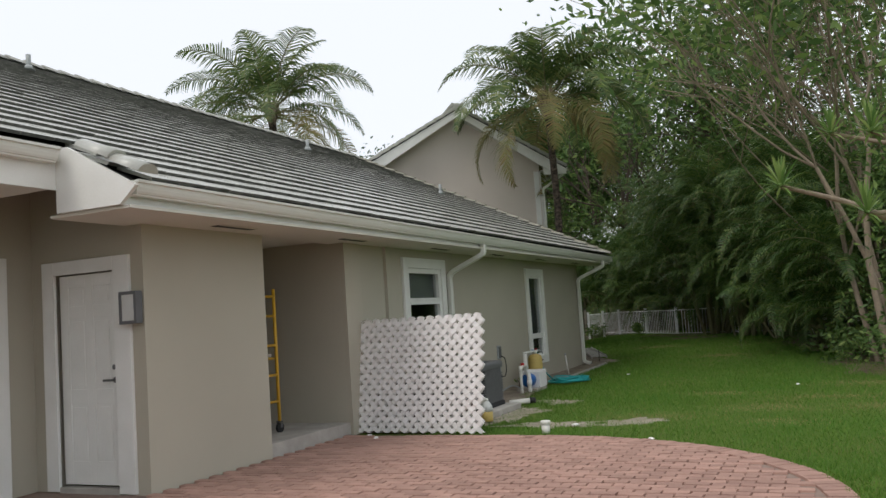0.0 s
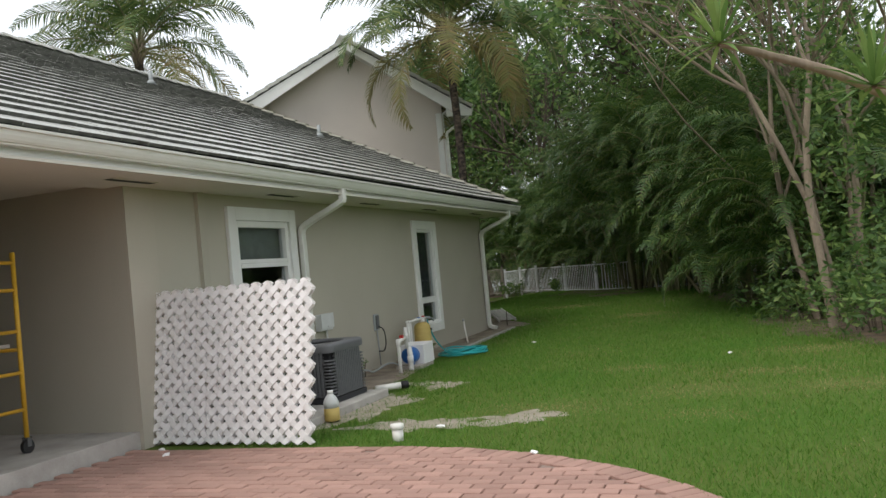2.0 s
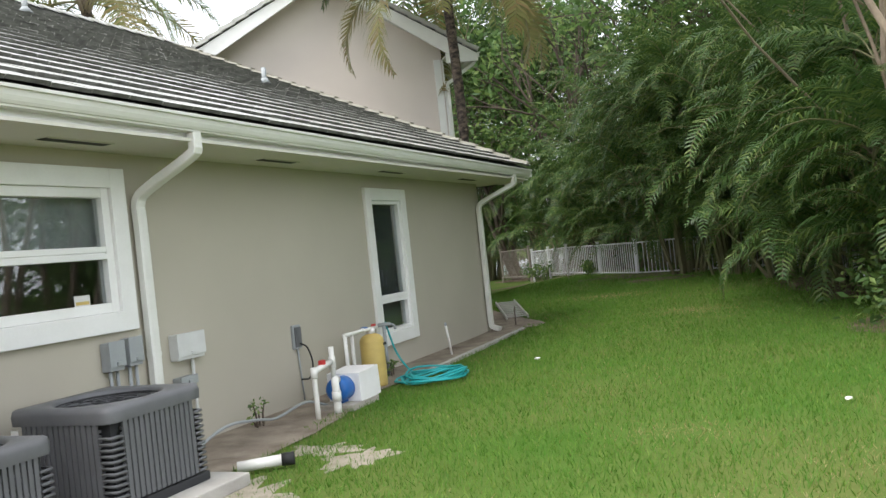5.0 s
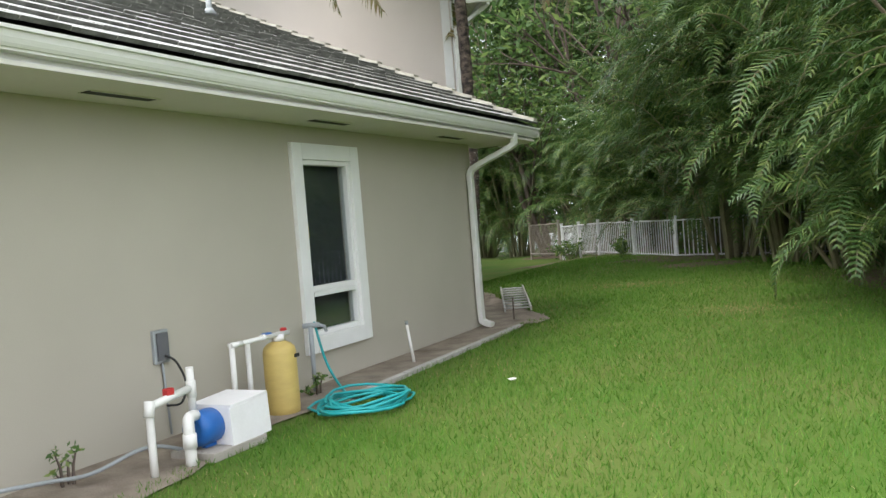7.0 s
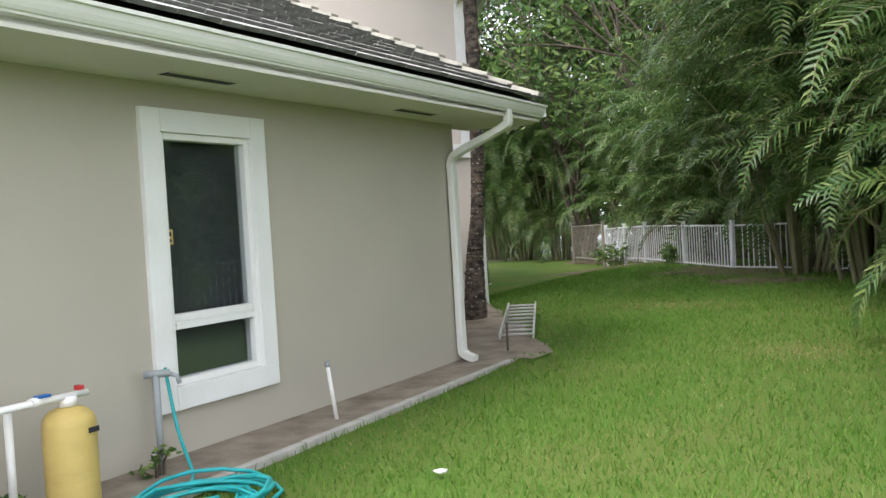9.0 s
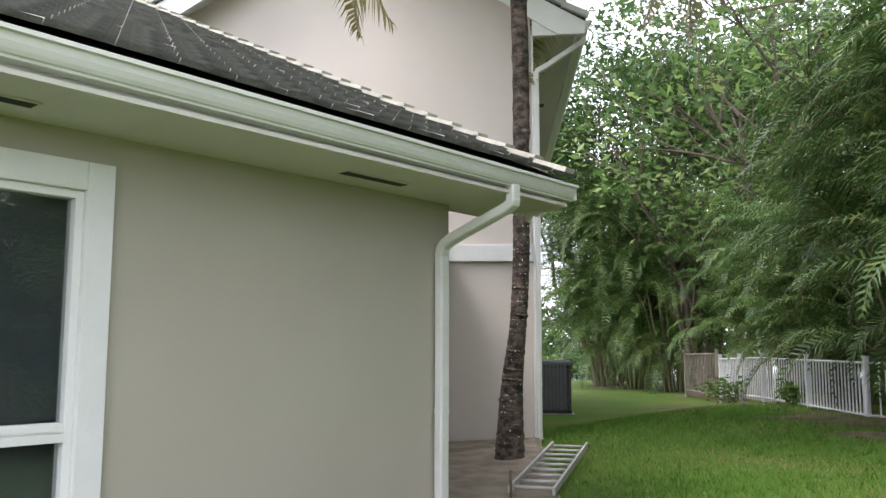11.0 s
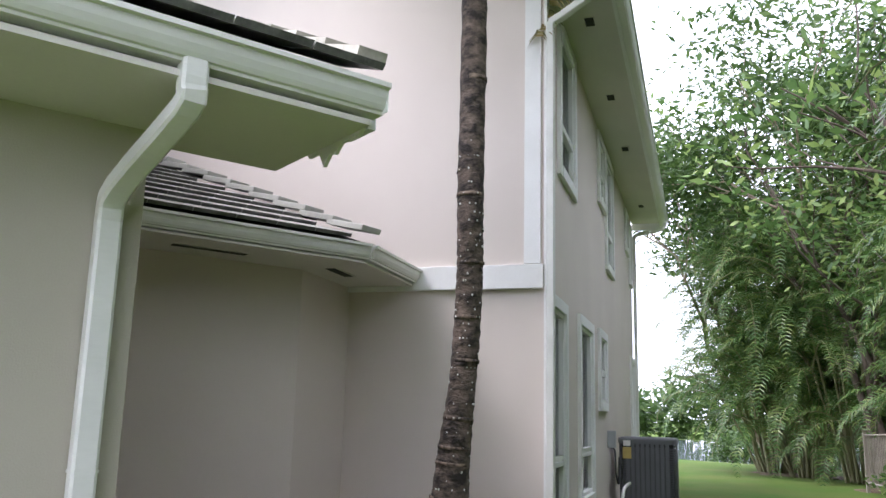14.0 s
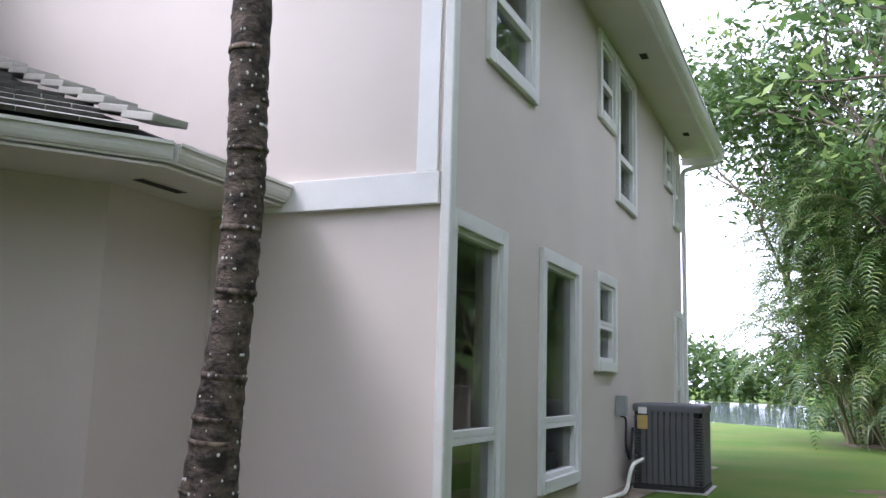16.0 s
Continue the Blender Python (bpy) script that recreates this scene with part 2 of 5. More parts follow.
def solid(name, bm, mat, label, category, kind="structure", m=None, group=""):
    ob = new(name, mesh_of(name, bm, mat))
    if m is not None:
        ob.matrix_world = m
    return tagged(ob, label, category, group, kind)


def thing(name, m, label, category, group="", kind=""):
    ob = new(name)
    ob.empty_display_size = 0.1
    ob.matrix_world = m
    return tagged(ob, label, category, group, kind)


def leaves(name, verts, faces, mat, parent=None, label=""):
    me = bpy.data.meshes.new(name)
    me.from_pydata([tuple(v) for v in verts], [], faces)
    me.materials.append(mat)
    ob = new(name, me)
    if parent:
        ob.parent = parent
    if label:
        ob["label"] = label
    return ob


def pierced(y0, y1, z0, z1, holes, thick=0.2):
    """A wall along y with its outer face at x = 0 and openings (ya, yb, za, zb) right through it."""
    bm = bmesh.new()
    ys = sorted({y0, y1, *[h[0] for h in holes], *[h[1] for h in holes]})
    for a, b in zip(ys, ys[1:]):
        mid = (a + b) / 2
        spans = sorted((h[2], h[3]) for h in holes if h[0] < mid < h[1])
        z = z0
        for lo, hi in spans + [(z1, z1)]:
            if lo > z + 1e-4:
                box(bm, -thick, a, z, 0, b, lo)
            z = max(z, hi)
    bmesh.ops.remove_doubles(bm, verts=bm.verts[:], dist=1e-4)
    return bm


def ground_height(x, y):
    def ease(v):
        v = min(1, max(0, v))
        return v * v * (3 - 2 * v)
    rise = 0.3 * ease((y - 19) / 11) * ease((x + 10.5) / 4)
    drop = -0.5 * ease((y - 44) / 14)
    return rise + drop


# ---------------------------------------------------------------- ground
def ground_sheet():
    xs = [-400, -150, -80, -60, -45] + list(np.arange(-36, 20.1, 1.0)) + [30, 60, 150, 400]
    ys = [-400, -100, -40, -20, -10] + list(np.arange(-4, 56.1, 1.0)) + [60, 62, 75]
    verts = [(x, y, ground_height(x, y)) for y in ys for x in xs]
    w = len(xs)
    faces = [(j * w + i, j * w + i + 1, (j + 1) * w + i + 1, (j + 1) * w + i) for j in range(len(ys) - 1) for i in range(w - 1)]
    # the far shore and the land behind it
    base = len(verts)
    verts += [(-400, 96, -0.45), (400, 96, -0.45), (400, 900, 3), (-400, 900, 3), (-400, 75, -1.5), (400, 75, -1.5)]
    faces += [(base, base + 1, base + 2, base + 3), (base + 4, base + 5, base + 1, base)]
    ob = leaves("ground", verts, faces, LAWN)
    for p in ob.data.polygons:
        p.use_smooth = True
    return tagged(ob, "green lawn with worn yellowish patches over sandy soil", "lawn", kind="structure")


ground_sheet()
bm = bmesh.new()
box(bm, -300, 53, -0.62, 300, 97, -0.42)
solid("water", bm, WATER, "calm grey lake water reflecting the pale sky", "lake")


def blob_sheet(cx, cy, rx, ry, seed, lift=0.012, n=40, rough=0.22):
    """An irregular flat patch on the ground with a raised middle."""
    bm = bmesh.new()
    rnd = random.Random(seed)
    ph = [rnd.uniform(0, 6.28) for _ in range(4)]
    rings = []
    for k in (1.0, 0.8, 0.5):
        ring = []
        for i in range(n):
            a = 2 * math.pi * i / n
            r = k * (1 + rough * (math.sin(2 * a + ph[0]) * 0.5 + math.sin(5 * a + ph[1]) * 0.4 + math.sin(9 * a + ph[2]) * 0.35 + math.sin(14 * a + ph[3]) * 0.2))
            x, y = cx + rx * r * math.cos(a), cy + ry * r * math.sin(a)
            ring.append(bm.verts.new((x, y, ground_height(x, y) + (-0.01 if k == 1 else lift * (1.4 - 0.4 * k)))))
        rings.append(ring)
    for a, b in zip(rings, rings[1:]):
        for i in range(n):
            bm.faces.new((a[i], a[(i + 1) % n], b[(i + 1) % n], b[i]))
    bm.faces.new(rings[-1])
    return bm


def strip_sheet(left, right, lift=0.014):
    """A strip of ground between two lines of points."""
    bm = bmesh.new()
    a = [bm.verts.new((x, y, ground_height(x, y) + lift)) for x, y in left]
    b = [bm.verts.new((x, y, ground_height(x, y) + lift)) for x, y in right]
    for i in range(len(a) - 1):
        bm.faces.new((a[i], b[i], b[i + 1], a[i + 1]))
    return bm


ys = np.arange(9.6, 21.7, 0.3)
rnd = random.Random(4)
def bed_edge(y):
    x = -4.7 if y < 13.6 else max(-5.12, -4.7 - 0.35 * (y - 13.6))
    return x - 0.05 * max(0, y - 20.0) + rnd.uniform(-0.06, 0.06)


solid("dirt_bed", strip_sheet([(-5.8, y) for y in ys], [(bed_edge(y), y) for y in ys]), DIRT, "bare brown dirt bed along the foot of the wall", "dirt")
ys2 = np.arange(20.7, 33.1, 0.4)
solid("dirt_bed_back", strip_sheet([(-9.6 - 0.62 * (y - 24) if y > 24 else -9.3, y) for y in ys2], [(-4.95 - 0.75 * max(0, y - 21.2) + rnd.uniform(-0.1, 0.1) if y < 29 else -10.4 - 0.62 * (y - 29), y) for y in ys2], 0.02), DIRT, "brown dirt bed round the palm beside the house", "dirt")
for k, (cx, cy, rx, ry) in enumerate(((-4.25, 11.2, 0.45, 0.9), (-3.9, 12.7, 0.22, 0.35), (-2.35, 10.5, 0.42, 0.33), (-3.3, 10.3, 0.6, 0.35), (-4.35, 12.95, 0.28, 0.25))):
    solid("bare_patch", blob_sheet(cx, cy, rx, ry, k, 0.005, 60, 0.5), SANDPATCH, "bare sandy patch worn into the lawn", "sand")
for k, (cx, cy, rx, ry) in enumerate(((2.2, 19.0, 2.6, 4.6), (0.9, 24.6, 2.0, 4.0), (-3.2, 29.6, 3.4, 1.7), (-3.9, 27.2, 1.0, 0.45), (3.2, 13.5, 1.7, 2.6), (-7.6, 32.6, 2.4, 1.6), (-10.9, 38.4, 1.3, 1.0), (-15.4, 41.6, 1.6, 0.9))):
    solid("litter_patch", blob_sheet(cx, cy, rx, ry, k + 20, 0.02), LITTER, "brown leaf litter and bare soil under the trees", "leaf litter")

# ---------------------------------------------------------------- the single-storey house
HX = -5.75
SLOPE = 0.485


def roof_z(x):
    return 2.70 + SLOPE * (-4.92 - x)


main_wall = solid("wall_main", pierced(5.93, 20.65, -0.1, 2.52, [(7.76, 9.45, -0.1, 2.52), (11.25, 12.45, 1.22, 2.22), (16.69, 17.62, 0.46, 2.18)]), STUCCO, "beige stucco wall of the single-storey house", "wall", m=pose(HX, 0, 0))
solid("wall_gable", boxes((-18.6, 20.45, -0.1, -5.95, 20.65, 2.5)), STUCCO, "beige stucco end wall of the house", "wall")
bm = bmesh.new()
prism(bm, [(-18.6, 2.5), (-5.95, 2.5), (-5.95, 2.9), (-12.2, 6.0), (-18.6, 2.9)], "y", 20.47, 20.63)
solid("wall_gable_top", bm, STUCCO, "beige stucco gable above the end wall", "wall")
bm = pierced(-7.2, -5.95, -0.1, 3.0, [(-6.93, -6.05, -0.05, 2.10)])
solid("wall_return", bm, STUCCO, "beige stucco return wall with the side door", "wall", m=pose(0, 5.93, 0, 0, 0, -90) @ pose(0, 0, 0))
solid("wall_garage", pierced(-8, 5.93, -0.1, 3.3, [(0.5, 5.45, -0.1, 2.12)]), STUCCO, "beige stucco garage wall set back under the eave", "wall", m=pose(-7.2, 0, 0))
solid("wall_back", boxes((-18.8, -8, -0.1, -18.6, 20.6, 2.6), (-18.6, -8.2, -0.1, -7.4, -8, 2.6)), STUCCO, "beige stucco walls on the far sides of the house", "wall")

# the alcove behind the opening, with its raised slab
solid("floor_alcove", boxes((-8.6, 7.76, -0.1, -5.76, 9.45, 0.17), bevel=0.008), CONCRETE, "pale concrete slab raised one step in the alcove", "floor")
solid("wall_alcove_side", boxes((-8.6, 9.45, -0.1, -5.95, 9.6, 2.6), (-8.6, 7.6, -0.1, -5.95, 7.76, 2.6)), STUCCO, "beige stucco side walls of the alcove", "wall")
solid("wall_alcove_back", boxes((-8.8, 7.5, -0.1, -8.6, 9.7, 2.6)), STUCCO, "beige stucco back wall of the alcove", "wall")
solid("ceiling_alcove", boxes((-8.6, 7.6, 2.53, -5.97, 9.6, 2.58)), SOFFIT, "painted flat ceiling of the alcove", "ceiling")
# plain rooms behind the windows
for nm, a, b in (("room_a", 10.2, 13.6), ("room_b", 15.6, 18.8)):
    solid("room_" + nm[-1], boxes((-9.4, a, 0.02, -5.97, b, 0.06), (-9.4, a, 2.45, -5.97, b, 2.5), (-9.5, a, 0.06, -9.4, b, 2.45), (-9.4, a - 0.1, 0.06, -5.97, a, 2.45), (-9.4, b, 0.06, -5.97, b + 0.1, 2.45)), ROOM, "dim plain room behind the window", "room")

# soffits, fascia, gutters
solid("soffit_main", boxes((-5.95, 5.1, 2.49, -5.055, 21.34, 2.515)), SOFFIT, "painted soffit under the deep eave", "soffit")
solid("soffit_garage", boxes((-7.4, -8, 2.74, -5.86, 5.08, 2.765)), SOFFIT, "painted soffit over the garage front", "soffit")
solid("fascia", boxes((-5.15, 5.1, 2.516, -5.12, 21.41, 2.68), (-5.86, -8, 2.72, -5.83, 5.08, 3.06)), TRIM, "white fascia board along the eave", "fascia")
bm = bmesh.new()
prism(bm, [(-5.83, 2.52), (-5.12, 2.52), (-4.95, 2.66), (-5.70, 3.07), (-5.83, 3.07)], "y", 5.06, 5.10)
solid("trim_rake_return", bm, TRIM, "white boxed end where the eave steps back", "trim")
bm = bmesh.new()
prism(bm, [(-5.33, 2.50), (-5.12, 2.50), (-5.12, 2.68), (-12.2, 6.12), (-12.2, 5.95), (-5.33, 2.62)], "y", 21.37, 21.41)
prism(bm, [(-5.95, 2.516), (-5.13, 2.516), (-5.13, 2.6), (-5.6, 2.83), (-5.95, 2.9)], "y", 20.66, 21.36)
solid("trim_rake", bm, TRIM, "white rake board at the gable end", "trim")
bm = bmesh.new()
prism(bm, [(-5.7, 2.92), (-12.2, 6.06), (-12.2, 5.98), (-5.7, 2.86)], "y", 20.66, 21.36)
solid("soffit_rake", bm, SOFFIT, "painted sloping soffit of the gable overhang", "soffit")
bm = bmesh.new()
rnd = random.Random(8)
tab = [(-5.62, 2.5)] + [(-5.6 + 0.05 * i, 2.475 - rnd.uniform(0.02, 0.10) * (1 if 2 < i < 6 else 0)) for i in range(10)] + [(-5.12, 2.5)]
prism(bm, tab, "y", 21.342, 21.36)
solid("trim_broken_soffit", bm, SOFFIT, "splintered broken edge of the soffit panel", "trim")


def gutter(name, length, m, label):
    """A moulded gutter along local y with its back at x = 0 and top at z = 0."""
    bm = bmesh.new()
    prof = [(0, 0), (0, -0.125), (0.078, -0.125), (0.08, -0.112), (0.092, -0.108), (0.104, -0.09), (0.116, -0.062), (0.122, -0.026), (0.142, -0.022), (0.142, 0), (0.125, 0), (0.108, -0.05), (0.07, -0.11), (0.012, -0.11), (0.012, 0)]
    prism(bm, prof, "y", 0, length)
    box(bm, 0.005, 0, -0.12, 0.12, 0.004, -0.004)
    box(bm, 0.005, length - 0.004, -0.12, 0.12, length, -0.004)
    return solid(name, bm, GUTTER, label, "gutter", kind="", m=m)


gutter("gutter", 16.27, pose(-5.115, 5.12, 2.715, -0.18), "long white moulded gutter along the tiled eave")
gutter("gutter", 13.0, pose(-5.825, -8.0, 3.06), "white moulded gutter over the garage front")


def duct(bm, pts, across, wide, deep):
    """A rectangular pipe with softened corners along points; across: the level direction of its width."""
    pts, across = [Vector(p) for p in pts], Vector(across)
    c = 0.25
    shape = [(1, 1 - c), (1 - c, 1), (c - 1, 1), (-1, 1 - c), (-1, c - 1), (c - 1, -1), (1 - c, -1), (1, c - 1)]
    rings = []
    for i, p in enumerate(pts):
        way = (pts[min(i + 1, len(pts) - 1)] - pts[max(i - 1, 0)]).normalized()
        side = (across - way * across.dot(way)).normalized()
        up = way.cross(side)
        rings.append([bm.verts.new(p + side * wide / 2 * a + up * deep / 2 * b) for a, b in shape])
    for a, b in zip(rings, rings[1:]):
        for k in range(8):
            bm.faces.new((a[k], a[(k + 1) % 8], b[(k + 1) % 8], b[k]))
    bm.faces.new(rings[0][::-1])
    bm.faces.new(rings[-1])
    bmesh.ops.recalc_face_normals(bm, faces=bm.faces[:])
    return bm


def downspout(path, label, across=(0, 1, 0)):
    t = thing("downspout", pose(*path[-1]), label, "downspout", "white downspouts")
    bm = bmesh.new()
    inv = Matrix.Translation(-Vector(path[-1]))
    pts = [inv @ Vector(p) for p in curve_points(path, 3)] if len(path) > 2 else [inv @ Vector(p) for p in path]
    duct(bm, pts, across, 0.10, 0.076)
    part("pipe", bm, GUTTER, t)
    low = inv @ Vector(path[-3])
    for z in (0.78, 1.0):
        bm = bmesh.new()
        duct(bm, [(low.x, low.y, z), (low.x, low.y, z + (0.012 if z > 0.9 else 0.035))], across, 0.108, 0.084)
        part("strap", bm, GUTTER, t)
    return t


def spout(y, gy, gx, label):
    x = HX + 0.06
    return downspout([(gx, gy, 2.56), (gx, gy, 2.46), (gx - 0.05, gy, 2.39), (x + 0.10, y, 2.18), (x, y, 2.08), (x, y, 1.9), (x, y, 1.0), (x, y, 0.2), (x + 0.03, y, 0.10), (x + 0.16, y - 0.02, 0.055)], label)


spout(12.71, 12.71, -5.06, "white downspout bent back from gutter to wall")
spout(20.50, 20.58, -5.06, "white corner downspout, kicked out at its foot")


def soffit_vent(x, y, z, length, turn=0, label="dark slotted vent set in the soffit"):
    t = thing("soffit_vent", pose(x, y, z, 0, 0, turn), label, "vent", "soffit vents")
    part("mesh", boxes((-0.05, -length / 2, -0.006, 0.05, length / 2, -0.001)), VENT, t)
    part("rim", boxes((-0.06, -length / 2 - 0.01, -0.008, -0.05, length / 2 + 0.01, 0), (0.05, -length / 2 - 0.01, -0.008, 0.06, length / 2 + 0.01, 0)), SOFFIT, t)


for y in (6.9, 9.25, 11.9, 14.4, 16.9, 19.5):
    soffit_vent(-5.44, y, 2.488, 0.58)

# pilaster strips on the wall
solid("trim_pilaster", boxes((HX, 9.45, 0, HX + 0.03, 9.86, 2.49), (HX, 10.56, 0, HX + 0.05, 10.68, 2.49)), STUCCO, "beige stucco strips standing proud of the wall", "trim")


# ---------------------------------------------------------------- windows and doors
WINDOW_COUNT = [0]


def window(m, y0, y1, z0, z1, trim, rails, sill=True, dark=False, frame_w=0.06, blind=None, label="white-framed window in wide white trim"):
    """A window in a wall whose outer face is local x = 0; y0..z1 is the outside of the trim. rails: heights of the bars across."""
    WINDOW_COUNT[0] += 1
    w = thing("window_%d" % WINDOW_COUNT[0], m, label, "window", kind="structure")
    a, b, c, d = y0 + trim, y1 - trim, z0 + trim, z1 - trim
    bm = boxes((0.0, y0, z0, 0.045, a, z1), (0.0, b, z0, 0.045, y1, z1), (0.0, a, d, 0.045, b, z1), bevel=0.006)
    part("trim", bm, TRIM, w)
    part("window_sill", boxes((0.0, a, z0, 0.055, b, c), bevel=0.008), TRIM, w)
    f = frame_w
    a2, b2, c2, d2 = a + 0.001, b - 0.001, c + 0.001, d - 0.001
    part("window_frame", boxes((-0.08, a2, c2, 0.012, a2 + f, d2), (-0.08, b2 - f, c2, 0.012, b2, d2), (-0.08, a2 + f, c2, 0.012, b2 - f, c2 + f), (-0.08, a2 + f, d2 - f, 0.012, b2 - f, d2), bevel=0.005), TRIM, w)
    levels = [c2 + f]
    for z in rails:
        part("rail", boxes((-0.07, a2 + f, z - 0.05, 0.02, b2 - f, z - 0.006), (-0.07, a2 + f, z + 0.004, 0.008, b2 - f, z + 0.05), (-0.07, a2 + f, z - 0.006, -0.004, b2 - f, z + 0.004), bevel=0.004), TRIM, w)
        levels += [z - 0.05, z + 0.05]
    levels.append(d2 - f)
    for lo, hi in zip(levels[::2], levels[1::2]):
        p = part("pane", boxes((-0.045, a2 + f, lo, -0.039, b2 - f, hi)), GLASS, w)
        p.visible_shadow = False
    if blind:
        for lo, hi, mt in blind:
            part("blind", boxes((-0.13, a2 + 0.01, lo, -0.12, b2 - 0.01, hi)), mt, w)
    return w


WALL = pose(HX, 0, 0)
w1 = window(WALL, 11.10, 12.60, 1.08, 2.36, 0.155, [1.70], frame_w=0.075, blind=[(1.72, 2.2, BLIND)], label="white single-hung window with a grey blind behind the upper pane")
part("sticker", boxes((-0.037, 12.05, 1.31, -0.035, 12.2, 1.39)), BOXLIGHT, w1, "pale label stuck on the glass")
part("sticker_stripe", boxes((-0.034, 12.06, 1.32, -0.033, 12.19, 1.345)), YELLOW, w1, "orange stripe on the label")
w2 = window(WALL, 16.62, 17.76, 0.32, 2.32, 0.155, [0.90], frame_w=0.045, blind=[(0.48, 0.92, DARKPANEL), (0.95, 2.15, DARKPANEL)], label="tall white window with a dark lower panel")
part("sticker", boxes((-0.037, 16.82, 1.42, -0.035, 16.89, 1.52)), YELLOW, w2, "small yellow label stuck on the glass")
part("sticker_mark", boxes((-0.034, 16.835, 1.435, -0.033, 16.875, 1.455), (-0.034, 16.835, 1.475, -0.033, 16.875, 1.505)), BLACK, w2)


def panel_door(name, m, width, height, label, lever=True):
    """A white six-panel door, leaf from y = 0 to width, outer face at x = 0."""
    d = thing(name, m, label, "door", kind="structure")
    part("leaf", boxes((-0.045, 0, 0.02, -0.008, width, height)), TRIM, d)
    st = 0.11
    part("stile", boxes((-0.008, 0, 0.02, 0, st, height), bevel=0.003), TRIM, d)
    part("stile", boxes((-0.008, width - st, 0.02, 0, width, height), bevel=0.003), TRIM, d)
    part("stile", boxes((-0.008, width / 2 - 0.05, 0.02, 0, width / 2 + 0.05, height), bevel=0.003), TRIM, d)
    for lo, hi in ((0.02, 0.24), (0.78, 0.92), (1.60, 1.72), (height - 0.12, height)):
        for a, b in ((st, width / 2 - 0.05), (width / 2 + 0.05, width - st)):
            part("rail", boxes((-0.008, a, lo, 0, b, hi), bevel=0.003), TRIM, d)
    for lo, hi in ((0.24, 0.78), (0.92, 1.60), (1.72, height - 0.12)):
        for a, b in ((st, width / 2 - 0.05), (width / 2 + 0.05, width - st)):
            part("panel", boxes((-0.008, a + 0.03, lo + 0.03, -0.002, b - 0.03, hi - 0.03), bevel=0.002), TRIM, d)
    if lever:
        bm = bmesh.new()
        tube(bm, [(0, width - 0.07, 1.0), (0.05, width - 0.07, 1.0), (0.05, width - 0.18, 1.0)], 0.011, 8)
        tube(bm, [(0.0, width - 0.07, 1.12), (0.02, width - 0.07, 1.12)], 0.025, 10)
        tube(bm, [(0.0, width - 0.07, 1.0), (0.012, width - 0.07, 1.0)], 0.028, 10)
        part("door_handle", bm, STEEL, d, "dark metal lever and lock")
    return d


RET = pose(0, 5.93, 0, 0, 0, -90)
panel_door("door_1", RET @ pose(-0.04, -6.87, 0.06), 0.77, 2.02, "closed white panelled side door with a metal lever")
tagged(solid("door_trim", boxes((0, -7.03, 0.02, 0.035, -6.87, 2.22), (0, -6.10, 0.02, 0.035, -5.90, 2.22), (0, -6.87, 2.09, 0.035, -6.10, 2.22), bevel=0.005), TRIM, "wide white casing round the side door", "trim", m=RET))
solid("door_sill", boxes((-0.1, -6.87, 0.0, 0.03, -6.10, 0.06), bevel=0.004), CONCRETE, "concrete sill under the side door", "sill", m=RET)
g = thing("door_2", pose(-7.2, 0, 0), "closed white sectional garage door", "garage door", kind="structure")
for k in range(4):
    part("panel", boxes((-0.09, 0.55, 0.02 + 0.52 * k, -0.05, 5.4, 0.53 + 0.52 * k), bevel=0.006), TRIM, g)
part("casing", boxes((0, 5.42, 0, 0.035, 5.62, 2.28), (0, 0.33, 0, 0.035, 0.53, 2.28), (0, 0.53, 2.1, 0.035, 5.42, 2.28), bevel=0.005), TRIM, g, "wide white casing")
# the glazed door deep in the alcove
ALC = pose(-8.6, 0, 0)
d3 = thing("door_3", ALC, "white half-glazed door at the back of the alcove", "door", kind="structure")
part("leaf", boxes((0.0, 8.1, 0.19, 0.04, 9.0, 1.15), (0.0, 8.1, 1.9, 0.04, 9.0, 2.15), (0.0, 8.1, 1.15, 0.04, 8.22, 1.9), (0.0, 8.88, 1.15, 0.04, 9.0, 1.9), bevel=0.004), TRIM, d3)
part("pane", boxes((0.012, 8.22, 1.15, 0.02, 8.88, 1.9)), DARKPANEL, d3, "dark glass")
part("casing", boxes((0.0, 7.97, 0.19, 0.05, 8.09, 2.28), (0.0, 9.01, 0.19, 0.05, 9.13, 2.28), (0.0, 8.09, 2.16, 0.05, 9.01, 2.28), bevel=0.004), TRIM, d3)

# wall lantern by the side door
t = thing("wall_lamp", RET @ pose(0.0, -5.86, 1.72), "square dark-framed wall lamp with a frosted pane", "lamp")
part("backplate", boxes((0.0, -0.09, -0.14, 0.02, 0.09, 0.14), bevel=0.004), STEEL, t)
part("frame_bars", boxes((0.02, -0.105, -0.15, 0.10, -0.075, 0.15), (0.02, 0.075, -0.15, 0.10, 0.105, 0.15), (0.02, -0.075, 0.12, 0.10, 0.075, 0.15), (0.02, -0.075, -0.15, 0.10, 0.075, -0.12), bevel=0.004), STEEL, t)
part("diffuser", boxes((0.02, -0.075, -0.12, 0.09, 0.075, 0.12)), BOXLIGHT, t, "frosted pane, unlit")

